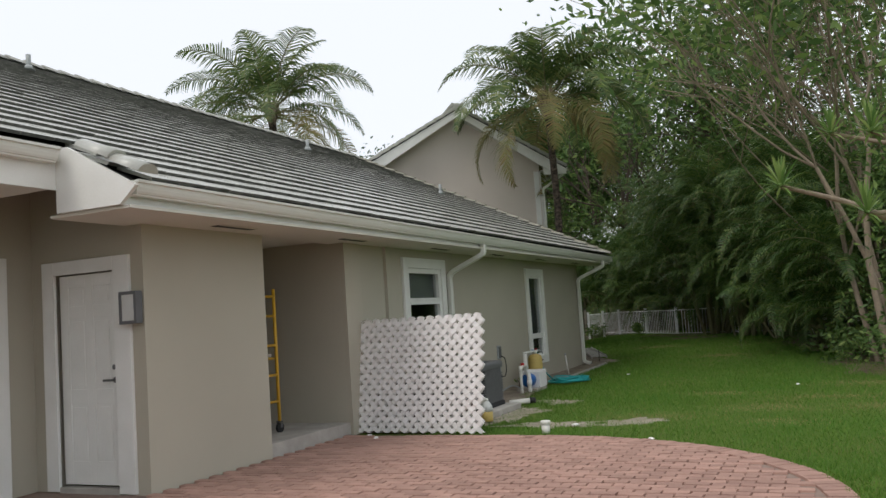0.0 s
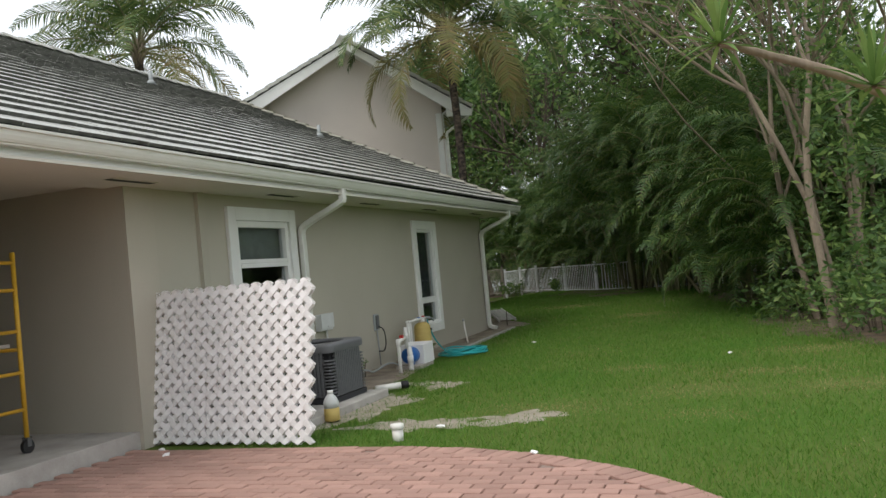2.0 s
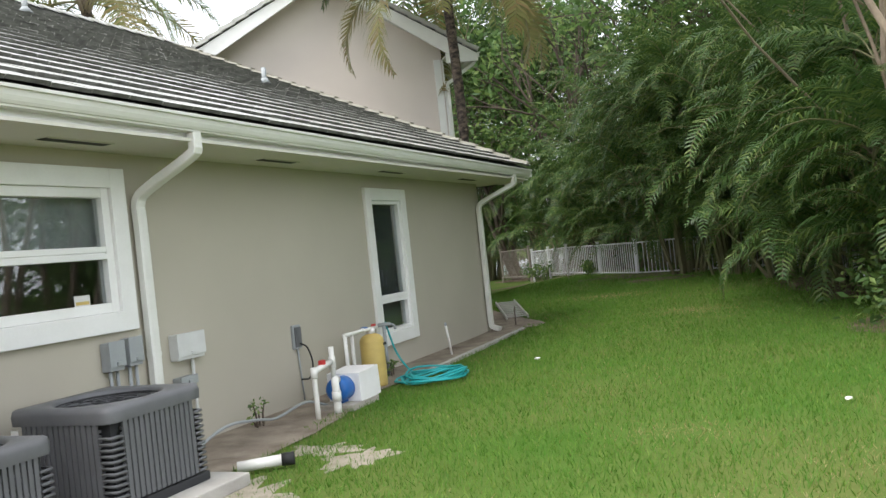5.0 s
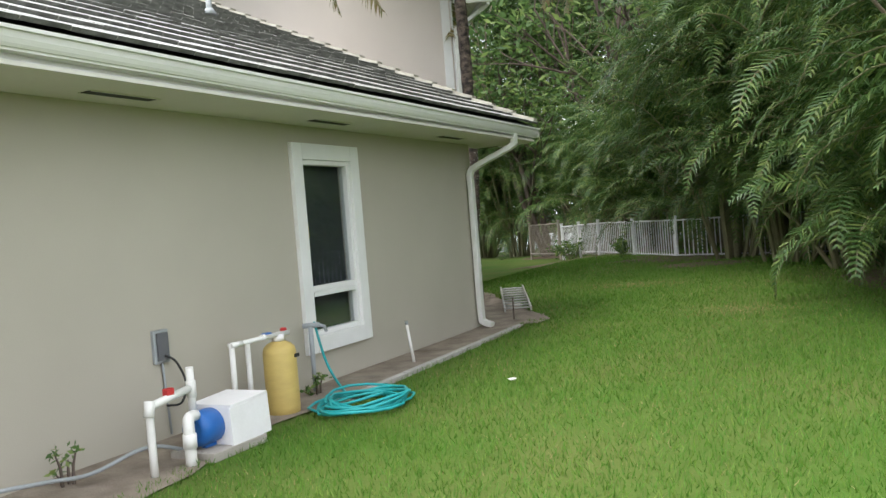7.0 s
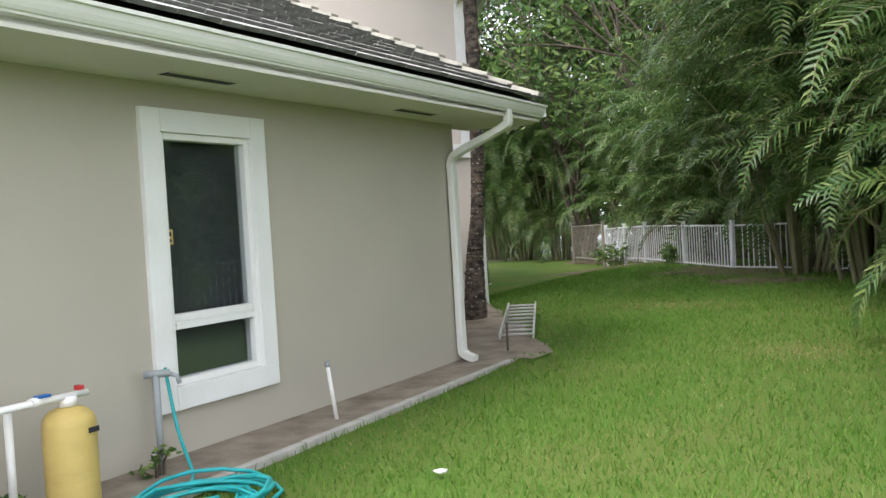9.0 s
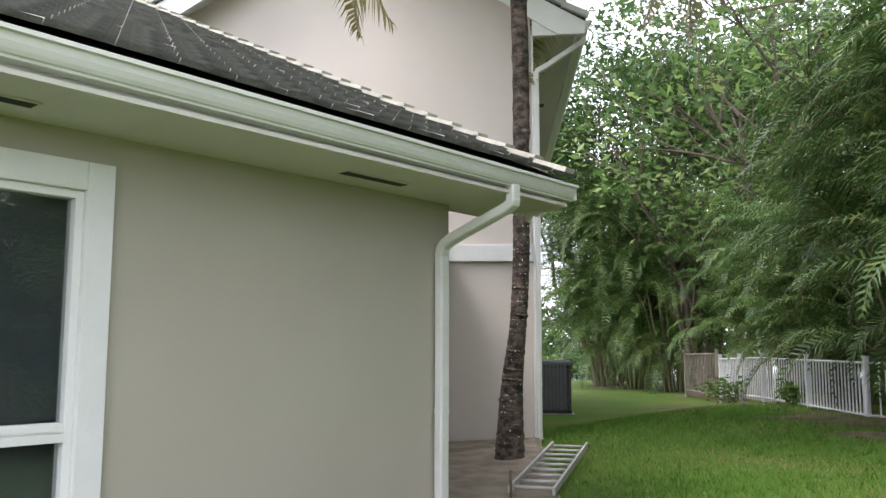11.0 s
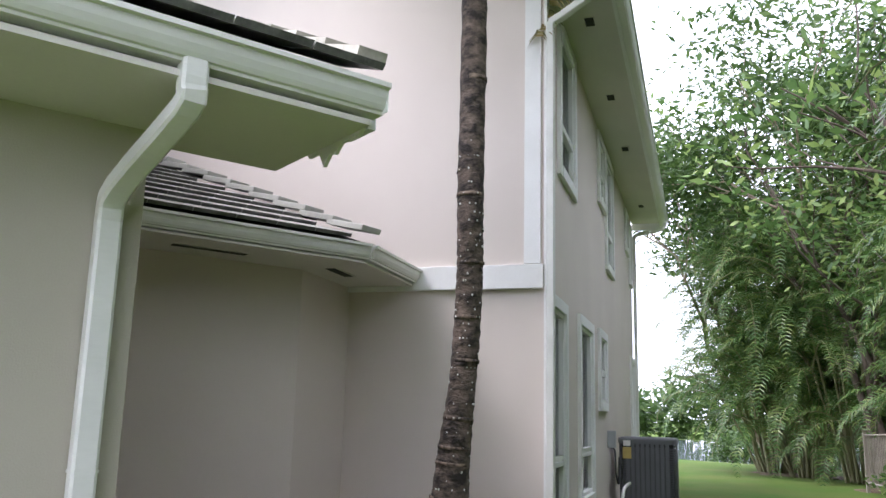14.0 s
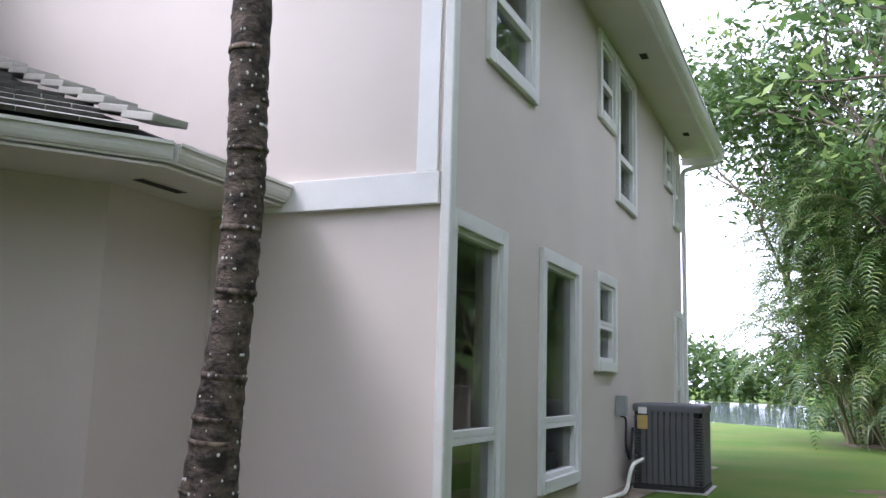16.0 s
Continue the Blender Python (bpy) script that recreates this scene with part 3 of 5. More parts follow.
# ---------------------------------------------------------------- the two-storey wing
WC, WT = (-7.91, 25.03), 36.6
SIDE = pose(WC[0], WC[1], -0.13, 0, 0, WT)
FRONT = pose(WC[0], WC[1], -0.13, 0, 0, WT - 90)
WL = 11.0
EZ = 5.86
wins = [(0.08, 1.27, 0.35, 2.65, [1.03]), (2.24, 3.62, 0.43, 2.69, [1.06]), (4.32, 5.36, 1.58, 2.74, [2.13]), (10.0, 10.86, 0.63, 2.76, [1.4]),
        (0.77, 2.05, 3.99, 5.79, [4.62]), (4.48, 5.40, 4.63, 5.76, [5.15]), (5.46, 6.68, 3.79, 5.77, [4.45]), (9.15, 9.98, 4.82, 5.70, [5.25]), (10.1, 10.82, 4.28, 5.6, [4.9])]
holes = [(a + 0.12, b - 0.12, c + 0.12, d - 0.12) for a, b, c, d, r in wins]
solid("wall_wing_side", pierced(0.2, WL, -0.1, EZ + 0.02, holes), STUCCO_PINK, "pinkish beige stucco side wall of the two-storey wing", "wall", m=SIDE)
for a, b, c, d, r in wins:
    window(SIDE, a, b, c, d, 0.12, r, frame_w=0.045, label="narrow white hung window with white trim on the two-storey wing")
bm = bmesh.new()
prism(bm, [(-5.2, -0.1), (-0.001, -0.1), (-0.001, 6.12), (-2.6, 7.62), (-5.2, 6.12)], "x", -0.2, 0.0)
solid("wall_wing_front", bm, STUCCO_PINK, "pinkish beige stucco gable front of the two-storey wing", "wall", m=FRONT)
solid("wall_wing_back", boxes((-WL, -5.2, -0.1, -WL + 0.2, -0.2, 7.0), (-WL + 0.2, -5.2, -0.1, -0.2, -5.0, EZ)), STUCCO_PINK, "pinkish beige stucco far walls of the wing", "wall", m=FRONT)
solid("room_wing", boxes((-5.0, 0.2, 0.0, -0.22, WL - 0.25, 0.04), (-5.0, 0.2, 2.9, -0.22, WL - 0.25, 3.1), (-5.0, 0.2, 5.8, -0.22, WL - 0.25, 5.83), (-3.0, 0.25, 0.05, -2.9, WL - 0.3, 2.88), (-3.0, 0.25, 3.12, -2.9, WL - 0.3, 5.78)), ROOM, "dim plain rooms behind the wing windows", "room", m=SIDE)
# corner board, band and capping on the front
solid("trim_corner", boxes((0.0, -0.19, 2.88, 0.03, -0.03, EZ), (-0.13, 0.003, -0.05, 0.028, 0.032, EZ), bevel=0.004), TRIM, "white corner boards of the wing", "trim", m=FRONT)
solid("trim_band", boxes((0.0, -5.0, 2.64, 0.06, 0.0, 2.87), bevel=0.006), TRIM, "broad white band across the wing front", "trim", m=FRONT)
# wing roof: two slopes along s, ridge over y = -2.6 of the front
WS = 0.57
def wing_z(off):
    return 5.93 + WS * (0.72 - off)
bm = bmesh.new()
for sgn in (1, -1):
    o = [(-2.6, wing_z(-2.6))] + ([(0.72, 5.93)] if sgn > 0 else [(-5.92, 5.93)])
    (xa, za), (xb, zb) = o
    prism(bm, [(xa, za), (xb, zb), (xb, zb - 0.06), (xa, za - 0.06)], "y", -0.45, WL + 0.35)
solid("roof_wing", bm, UNDERLAY, "dark sheathing of the wing roof", "roof", m=SIDE)
solid("soffit_wing", boxes((0.0, -0.4, EZ - 0.02, 0.64, WL + 0.3, EZ), (-5.9, -0.4, EZ - 0.02, -5.2, WL + 0.3, EZ)), SOFFIT, "painted soffit under the wing eave", "soffit", m=SIDE)
bm = bmesh.new()
prism(bm, [(-2.6, wing_z(-2.6) - 0.07), (0.72, 5.86), (0.72, 5.69), (0.35, 5.69), (-2.6, wing_z(-2.6) - 0.27)], "y", -0.47, -0.43)
prism(bm, [(-2.6, wing_z(-2.6) - 0.07), (-5.92, 5.86), (-5.92, 5.69), (-5.55, 5.69), (-2.6, wing_z(-2.6) - 0.27)], "y", -0.469, -0.431)
prism(bm, [(-2.6, wing_z(-2.6) - 0.2), (0.0, 6.14), (0.0, 6.12), (-2.6, wing_z(-2.6) - 0.22)], "y", -0.43, -0.002)
prism(bm, [(-2.6, wing_z(-2.6) - 0.2), (-5.2, 6.14), (-5.2, 6.12), (-2.6, wing_z(-2.6) - 0.22)], "y", -0.43, -0.002)
box(bm, 0.0, -0.43, 5.69, 0.66, -0.40, 5.91)
box(bm, 0.62, -0.40, 5.75, 0.66, WL + 0.3, 5.90)
box(bm, 0.0, WL + 0.3, 5.69, 0.66, WL + 0.33, 5.91)
solid("trim_wing_rake", bm, TRIM, "white rake boards and fascia of the wing roof", "trim", m=SIDE)
gutter("gutter", WL + 0.75, SIDE @ pose(0.66, -0.4, 5.91), "white gutter along the high eave of the wing")
for s, ln in ((1.1, 0.2), (3.44, 0.2), (5.78, 0.2), (9.65, 0.2)):
    p = SIDE @ Vector((0.32, s, EZ - 0.022))
    soffit_vent(p.x, p.y, p.z, ln, WT, "small square dark vent in the high soffit")


def on_side(*pts):
    return [tuple(SIDE @ Vector(p)) for p in pts]


downspout(on_side((0.73, -0.04, 5.82), (0.73, -0.04, 5.74), (0.65, -0.04, 5.68), (0.20, -0.04, 5.38), (0.07, -0.04, 5.28), (0.07, -0.04, 5.0), (0.07, -0.04, 2.0), (0.07, -0.04, 0.38), (0.10, -0.04, 0.23), (0.24, -0.10, 0.19)), "tall white downspout at the corner of the two-storey wing", SIDE.to_3x3() @ Vector((0, 1, 0)))
downspout(on_side((0.73, WL + 0.1, 5.8), (0.73, WL + 0.1, 5.74), (0.63, WL + 0.08, 5.64), (0.16, WL - 0.05, 5.52), (0.07, WL - 0.07, 5.4), (0.07, WL - 0.07, 5.1), (0.07, WL - 0.07, 2.0), (0.07, WL - 0.07, 0.38), (0.10, WL - 0.07, 0.23), (0.2, WL - 0.07, 0.19)), "tall white downspout at the far end of the wing", SIDE.to_3x3() @ Vector((0, 1, 0)))

# ---------------------------------------------------------------- the low link between house and wing
bm = bmesh.new()
prism(bm, [(-9.05, 20.66), (-8.85, 20.66), (-8.85, 22.99), (-9.49, 23.85), (-9.66, 23.73), (-9.05, 22.92)], "z", -0.1, 2.555)
solid("wall_link", bm, STUCCO_PINK, "pinkish beige stucco wall of the low link, bent towards the wing", "wall")
bm = bmesh.new()
prism(bm, [(-8.85, 20.7), (-8.16, 20.7), (-8.16, 23.21), (-8.93, 24.24), (-9.49, 23.84), (-8.85, 22.98)], "z", 2.556, 2.575)
solid("soffit_link", bm, SOFFIT, "painted soffit of the low link", "soffit")
solid("fascia_link", boxes((-8.25, 20.7, 2.576, -8.223, 23.2, 2.71)), TRIM, "white fascia of the low link", "fascia")
solid("fascia_link_short", boxes((-0.03, 0.0, 2.576, -0.003, 1.27, 2.71)), TRIM, "short white fascia running to the wing front", "fascia", m=pose(-8.22, 23.2, 0, 0, 0, WT))
gutter("gutter", 2.46, pose(-8.22, 20.78, 2.71), "white gutter of the low link, mitred at its corner")
gutter("gutter", 1.26, pose(-8.215, 23.205, 2.71, 0, 0, WT), "short white gutter running to the wing front")
soffit_vent(-8.5, 22.0, 2.555, 0.6)
soffit_vent(-8.72, 23.3, 2.555, 0.42, WT)
bm = bmesh.new()
HIP = 0.33
LS = 0.40
v = [bm.verts.new(p) for p in ((-8.12, 20.7, 2.71), (-8.12, 23.2, 2.71), (-12.2, 23.2 - HIP * 4.08, 2.71 + LS * 4.08), (-12.2, 20.7, 2.71 + LS * 4.08), (-8.95, 24.26, 2.71))]
bm.faces.new((v[0], v[1], v[2], v[3]))
bm.faces.new((v[1], v[4], v[2]))
solid("roof_link", bm, UNDERLAY, "dark sheathing of the link roof", "roof")

# ---------------------------------------------------------------- equipment along the wall
def condenser(m, w, d, h, label, sticker=True):
    """An outdoor air-conditioning condenser: louvred sides, rounded cap with a fan opening."""
    t = thing("air_conditioner", m, label, "air conditioner", "air conditioners along the walls")
    part("base_pan", boxes((-w / 2, -d / 2, 0, w / 2, d / 2, 0.06), bevel=0.01), STEEL_DARK, t)
    part("coil", boxes((-w / 2 + 0.05, -d / 2 + 0.05, 0.06, w / 2 - 0.05, d / 2 - 0.05, h - 0.1)), STEEL_DARK, t)
    c = 0.10
    for sx in (-1, 1):
        for sy in (-1, 1):
            x, y = sx * (w / 2 - c / 2), sy * (d / 2 - c / 2)
            bm = bmesh.new()
            for k in range(int((h - 0.2) / 0.035)):
                z = 0.08 + 0.035 * k
                tube(bm, [(x + sx * 0.045, y - sy * 0.05, z), (x + sx * 0.036, y + sy * 0.036, z), (x - sx * 0.05, y + sy * 0.045, z)], 0.010, 5)
            o = part("corner_louvre", bm, STEEL, t)
            o["kind"] = "stuff"
    for side in range(4):
        wide = (w if side % 2 == 0 else d) - 2 * c
        half = (d if side % 2 == 0 else w) / 2
        turn = Matrix.Rotation(side * math.pi / 2, 4, "Z")
        bm = bmesh.new()
        n = 9 if h > 1 else 14
        for k in range(n):
            x = -wide / 2 + wide * (k + 0.5) / n
            rib = bmesh.new()
            box(rib, x - wide / n * 0.36, -half, 0.07, x + wide / n * 0.36, -half + 0.018, h - 0.09, m=turn, bevel=0.004)
            part("rib", rib, STEEL, t)
        for k in range(int((h - 0.2) / 0.03)):
            box(bm, -wide / 2, -half + 0.010, 0.08 + 0.03 * k, wide / 2, -half + 0.03, 0.094 + 0.03 * k, m=turn)
        o = part("louvre_field", bm, STEEL, t)
        o["kind"] = "stuff"
    bm = bmesh.new()
    n = 40
    rings = []
    for z, grow, rnd_ in ((h - 0.10, 0.006, 1), (h - 0.04, 0.012, 1), (h - 0.012, 0.0, 1), (h, -0.03, 1)):
        rings.append([bm.verts.new((max(-w / 2 - grow, min(w / 2 + grow, 0.62 * w * math.cos(2 * math.pi * (k + 0.5) / n) * 1.12)), max(-d / 2 - grow, min(d / 2 + grow, 0.62 * d * math.sin(2 * math.pi * (k + 0.5) / n) * 1.12)), z)) for k in range(n)])
    r = 0.40 * min(w, d)
    for rr, z in ((r + 0.02, h - 0.002), (r, h - 0.012), (r - 0.01, h - 0.12)):
        rings.append([bm.verts.new((rr * math.cos(2 * math.pi * (k + 0.5) / n), rr * math.sin(2 * math.pi * (k + 0.5) / n), z)) for k in range(n)])
    for a, b in zip(rings, rings[1:]):
        for k in range(n):
            bm.faces.new((a[k], a[(k + 1) % n], b[(k + 1) % n], b[k])).smooth = True
    part("top_cover", bm, STEEL, t)
    bm = bmesh.new()
    for q in (0.3, 0.55, 0.8, 0.98):
        tube(bm, [(r * q * math.cos(a), r * q * math.sin(a), h - 0.03) for a in [2 * math.pi * k / 24 for k in range(25)]], 0.004, 4)
    for k in range(8):
        a = math.pi * k / 4
        tube(bm, [(0.02 * math.cos(a), 0.02 * math.sin(a), h - 0.034), (r * math.cos(a), r * math.sin(a), h - 0.034)], 0.004, 4)
    part("fan_grille", bm, STEEL_DARK, t)
    if sticker:
        part("sticker", boxes((-w / 2 + 0.03, -d / 2 - 0.014, h - 0.20, -w / 2 + 0.09, -d / 2 - 0.011, h - 0.12)), VINYL, t, "white rating label")
    return t


solid("condenser_slab", boxes((-5.62, 9.85, 0.0, -4.36, 12.05, 0.09), bevel=0.012), CONCRETE, "rough concrete slab under the condensers", "slab", kind="structure")
condenser(pose(-4.96, 11.47, 0.09), 0.82, 0.82, 0.65, "dark grey outdoor air-conditioning condenser on a concrete slab")
condenser(pose(-5.0, 10.36, 0.09), 0.74, 0.74, 0.58, "smaller dark grey condenser beside the lattice panels", False)
ac3 = SIDE @ Vector((0.57, 6.2, 0.15))
condenser(pose(ac3.x, ac3.y, ac3.z, 0, 0, WT), 0.86, 0.86, 1.06, "tall dark grey condenser with a yellow tag beside the wing", False)
m3 = pose(ac3.x, ac3.y, ac3.z, 0, 0, WT)
t = thing("energy_tag", m3 @ pose(-0.30, -0.435, 0.86), "yellow paper tag hung on the tall condenser", "tag")
part("sheet", boxes((-0.07, -0.012, -0.12, 0.06, -0.008, 0.05), bevel=0.001), YELLOW, t)
part("label_sheet", boxes((-0.06, -0.012, 0.07, 0.05, -0.008, 0.15)), VINYL, t, "white paper label")
solid("condenser_slab", boxes((-0.1, -0.5, -0.05, 0.9, 0.55, 0.06), bevel=0.01), CONCRETE, "concrete slab under the tall condenser", "slab", m=SIDE @ pose(0.15, 6.2, 0.09))
t = thing("refrigerant_line", SIDE @ pose(0.05, 5.45, 0.90), "black insulated lines looped from the wall to the condenser", "pipe")
bm = bmesh.new()
tube(bm, curve_points([(0, 0, 0.15), (0.06, 0.05, 0.1), (0.08, -0.05, -0.2), (0.10, 0.1, -0.38), (0.10, 0.2, -0.2), (0.1, 0.28, 0.0)], 5), 0.014, 6)
part("loop", bm, BLACK, t)
part("disconnect_box", boxes((-0.04, -0.08, 0.15, 0.08, 0.08, 0.4), bevel=0.01), BOXGREY, t, "small grey disconnect box")
t = thing("drain_pipe", SIDE @ pose(0.12, 5.0, 0.18), "pale bent drain pipe at the foot of the wing", "pipe")
bm = bmesh.new()
tube(bm, curve_points([(0, -1.2, 0.02), (0.1, -0.6, 0.03), (0.12, -0.1, 0.05), (0.15, 0.1, 0.3), (0.2, 0.5, 0.36)], 5), 0.025, 7)
part("pipe", bm, PVC, t)


def switch_box(y, z, w, h, mt, label, conduits):
    t = thing("electrical_box", pose(HX, y, z), label, "electrical box", "boxes on the house wall")
    part("body", boxes((0.002, -w / 2, -h / 2, 0.09, w / 2, h / 2), bevel=0.01), mt, t)
    part("cover", boxes((0.088, -w / 2 - 0.006, -h / 2 + 0.03, 0.105, w / 2 + 0.006, h / 2 + 0.008), bevel=0.006), mt, t)
    part("latch", boxes((0.10, -0.02, -h / 2 + 0.04, 0.12, 0.02, -h / 2 + 0.07), bevel=0.004), mt, t)
    for dy in conduits:
        bm = bmesh.new()
        tube(bm, [(0.04, dy, -h / 2), (0.04, dy, -z + 0.05)], 0.014, 8)
        part("conduit", bm, mt, t)


switch_box(12.28, 0.90, 0.15, 0.22, BOXGREY, "grey electrical disconnect box with conduits", (-0.03, 0.04))
switch_box(12.48, 0.91, 0.14, 0.22, BOXGREY, "grey electrical disconnect box with conduits", (-0.03, 0.04))
switch_box(13.12, 0.86, 0.34, 0.22, BOXLIGHT, "light grey plastic controller box with a pale conduit", (0.06,))
switch_box(13.05, 0.56, 0.2, 0.1, BOXGREY, "small grey junction box low on the wall", ())
t = thing("pump_switch", pose(HX, 14.83, 0.70), "grey weatherproof outlet with a dangling black cord", "outlet")
part("plate", boxes((0.0, -0.075, -0.12, 0.03, 0.075, 0.13), bevel=0.008), BOXGREY, t)
part("cover", boxes((0.03, -0.055, -0.10, 0.05, 0.055, 0.11), bevel=0.008), STEEL, t)
bm = bmesh.new()
tube(bm, curve_points([(0.05, 0, -0.06), (0.10, 0.06, -0.12), (0.08, 0.16, -0.3), (0.06, 0.12, -0.44), (0.03, 0.0, -0.44)], 6), 0.009, 6)
part("cord", bm, BLACK, t)
bm = bmesh.new()
tube(bm, [(0.02, 0.0, -0.12), (0.02, 0.03, -0.66)], 0.009, 6)
part("conduit", bm, BOXGREY, t)

# pump with its cover and pipes
t = thing("water_pump", pose(-5.08, 14.5, 0.0) @ Matrix.Diagonal((0.78, 0.78, 0.78, 1)), "blue irrigation pump under a white cover with white pipes", "pump")
part("base_board", boxes((-0.25, -0.15, 0.0, 0.25, 0.55, 0.08), bevel=0.01), WOOD, t)
bm = bmesh.new()
tube(bm, [(0.0, -0.12, 0.26), (0.0, -0.09, 0.26), (0, -0.05, 0.26), (0, 0.25, 0.26)], [0.10, 0.145, 0.155, 0.15], 18)
part("motor", bm, BLUE, t, "blue round pump housing")
bm = bmesh.new()
box(bm, -0.03, 0.0, 0.06, 0.03, 0.2, 0.14, bevel=0.01)
part("foot", bm, BLUE, t)
bm = bmesh.new()
box(bm, -0.24, 0.12, 0.08, 0.22, 0.145, 0.42)
box(bm, -0.24, 0.12, 0.42, 0.24, 0.62, 0.445, bevel=0.005)
box(bm, 0.215, 0.10, 0.07, 0.24, 0.62, 0.42, bevel=0.004)
box(bm, -0.24, 0.145, 0.08, -0.215, 0.62, 0.42)
bm.verts.ensure_lookup_table()
bmesh.ops.rotate(bm, verts=bm.verts[:], cent=(0, 0.3, 0.3), matrix=Matrix.Rotation(radians(3), 3, "X"))
part("cover", bm, VINYL, t, "white box-shaped cover, slightly askew")
bm = bmesh.new()
tube(bm, curve_points([(0.05, -0.62, 0.0), (0.05, -0.62, 0.5), (0.05, -0.6, 0.58)], 3), 0.032, 10)
tube(bm, [(0.05, -0.62, 0.58), (-0.02, -0.1, 0.62)], 0.034, 10)
tube(bm, [(0.06, -0.64, 0.5), (0.04, -0.60, 0.62)], 0.042, 10)
tube(bm, [(-0.03, -0.06, 0.36), (-0.03, -0.06, 0.80)], 0.034, 10)
tube(bm, [(-0.03, -0.06, 0.54), (-0.03, -0.06, 0.68)], 0.043, 10)
part("discharge_pipe", bm, PVC, t)
bm = bmesh.new()
tube(bm, curve_points([(0.12, -0.28, 0.0), (0.12, -0.28, 0.30), (0.1, -0.25, 0.40), (0.05, -0.12, 0.40)], 4), 0.048, 12)
tube(bm, [(0.12, -0.28, 0.16), (0.12, -0.28, 0.28)], 0.058, 12)
part("suction_pipe", bm, PVC, t)
part("valve", boxes((-0.02, -0.40, 0.62, 0.04, -0.32, 0.68), bevel=0.008), RED, t, "red valve handle")

# softener tank with its pipes
t = thing("water_tank", pose(-5.34, 15.72, 0.0) @ Matrix.Diagonal((0.88, 0.88, 0.70, 1)), "yellow fibreglass water treatment tank with white pipework", "tank")
bm = bmesh.new()
prof = [(0.0, 0.135), (0.02, 0.15), (0.10, 0.155), (0.72, 0.155), (0.78, 0.145), (0.83, 0.11), (0.855, 0.06), (0.86, 0.045)]
tube(bm, [(0, 0, z) for z, r in prof], [r for z, r in prof], 24)
part("vessel", bm, YELLOW, t)
bm = bmesh.new()
tube(bm, [(0, 0, 0.86), (0, 0, 0.94)], 0.055, 14)
part("valve_head", bm, VINYL, t)
part("label_plate", boxes((0.145, 0.02, 0.66, 0.16, 0.09, 0.70), bevel=0.002), BLACK, t, "small dark label")
bm = bmesh.new()
tube(bm, [(0.02, 0.12, 0.94), (-0.02, -0.62, 0.93)], 0.028, 10)
tube(bm, [(-0.02, -0.62, 0.95), (-0.02, -0.62, 0.05)], 0.024, 10)
tube(bm, [(-0.1, -0.32, 0.93), (-0.1, -0.32, 0.05)], 0.024, 10)
tube(bm, [(0.0, -0.16, 0.94), (0.0, -0.24, 0.94)], 0.036, 10)
tube(bm, [(-0.01, -0.5, 0.93), (-0.02, -0.64, 0.93)], 0.034, 10)
part("pipework", bm, PVC, t)
bm = boxes((-0.02, 0.06, 0.965, 0.03, 0.10, 1.0), bevel=0.006)
part("valve", bm, RED, t, "red valve handle")
part("valve", boxes((-0.03, -0.2, 0.965, 0.03, -0.12, 0.985), bevel=0.006), BLUE, t, "blue valve handle")

# hose heap
t = thing("garden_hose", pose(-4.75, 16.0, 0.02), "teal garden hose coiled loosely on the grass", "hose")
bm = bmesh.new()
rnd = random.Random(12)
pts = []
for k in range(150):
    a = k * 0.42
    r = 0.32 + 0.08 * math.sin(k * 0.37) + rnd.uniform(-0.02, 0.02)
    pts.append((r * 0.95 * math.cos(a) + 0.06 * math.sin(k * 0.11), r * 1.15 * math.sin(a) + 0.08 * math.cos(k * 0.13), 0.015 + 0.09 * (k / 150) * (0.7 + 0.3 * math.sin(k * 0.9))))
tube(bm, pts, 0.012, 6)
part("coil", bm, HOSE, t)
bm = bmesh.new()
tube(bm, curve_points([(-0.25, 0.2, 0.05), (-0.5, 0.45, 0.03), (-0.72, 0.55, 0.25), (-0.86, 0.6, 0.62)], 6), 0.012, 6)
part("tail", bm, HOSE, t)
t = thing("hose_bib", pose(-5.58, 16.5, 0.0), "upright grey pipe with a garden tap", "tap")
bm = bmesh.new()
tube(bm, [(0, 0, 0), (0, 0, 0.62)], 0.022, 8)
tube(bm, [(-0.05, -0.05, 0.62), (0.06, 0.06, 0.62)], 0.025, 8)
part("riser", bm, BOXGREY, t)
bm = bmesh.new()
tube(bm, [(0.05, 0.05, 0.62), (0.10, 0.08, 0.60), (0.11, 0.09, 0.55)], 0.016, 8)
part("spigot", bm, BOXGREY, t)

t = thing("riser_pipe", pose(-5.36, 17.98, 0.0, 4, -5, 0), "thin white pvc riser standing in the dirt bed", "pipe")
bm = bmesh.new()
tube(bm, [(0, 0, 0), (0, 0, 0.42)], 0.016, 8)
part("pipe", bm, PVC, t)
bm = bmesh.new()
tube(bm, [(0, 0, 0.42), (0, 0, 0.46)], 0.019, 8)
part("cap", bm, BOXGREY, t)

# concrete edging pieces
for k in range(7):
    y0 = 15.9 + 0.67 * k
    m = pose(-5.02 - 0.033 * (y0 - 15.9), y0, 0.0, 0, 0, 1.5)
    solid("edging", boxes((-0.035, 0.0, -0.05, 0.035, 0.655, 0.05), bevel=0.01), CONCRETE, "weathered concrete edging between dirt bed and lawn", "edging", kind="", m=m, group="edging pieces")

# lattice panels stacked on edge
LEAN_M = pose(-4.90, 9.50, 0.02, -9, 0, -4.5)
t = thing("lattice_stack", LEAN_M, "stack of white vinyl lattice panels leaning on edge", "lattice panel")
LW, LH = 1.92, 1.47


PITCH_X, HALF = 0.136, 0.0285


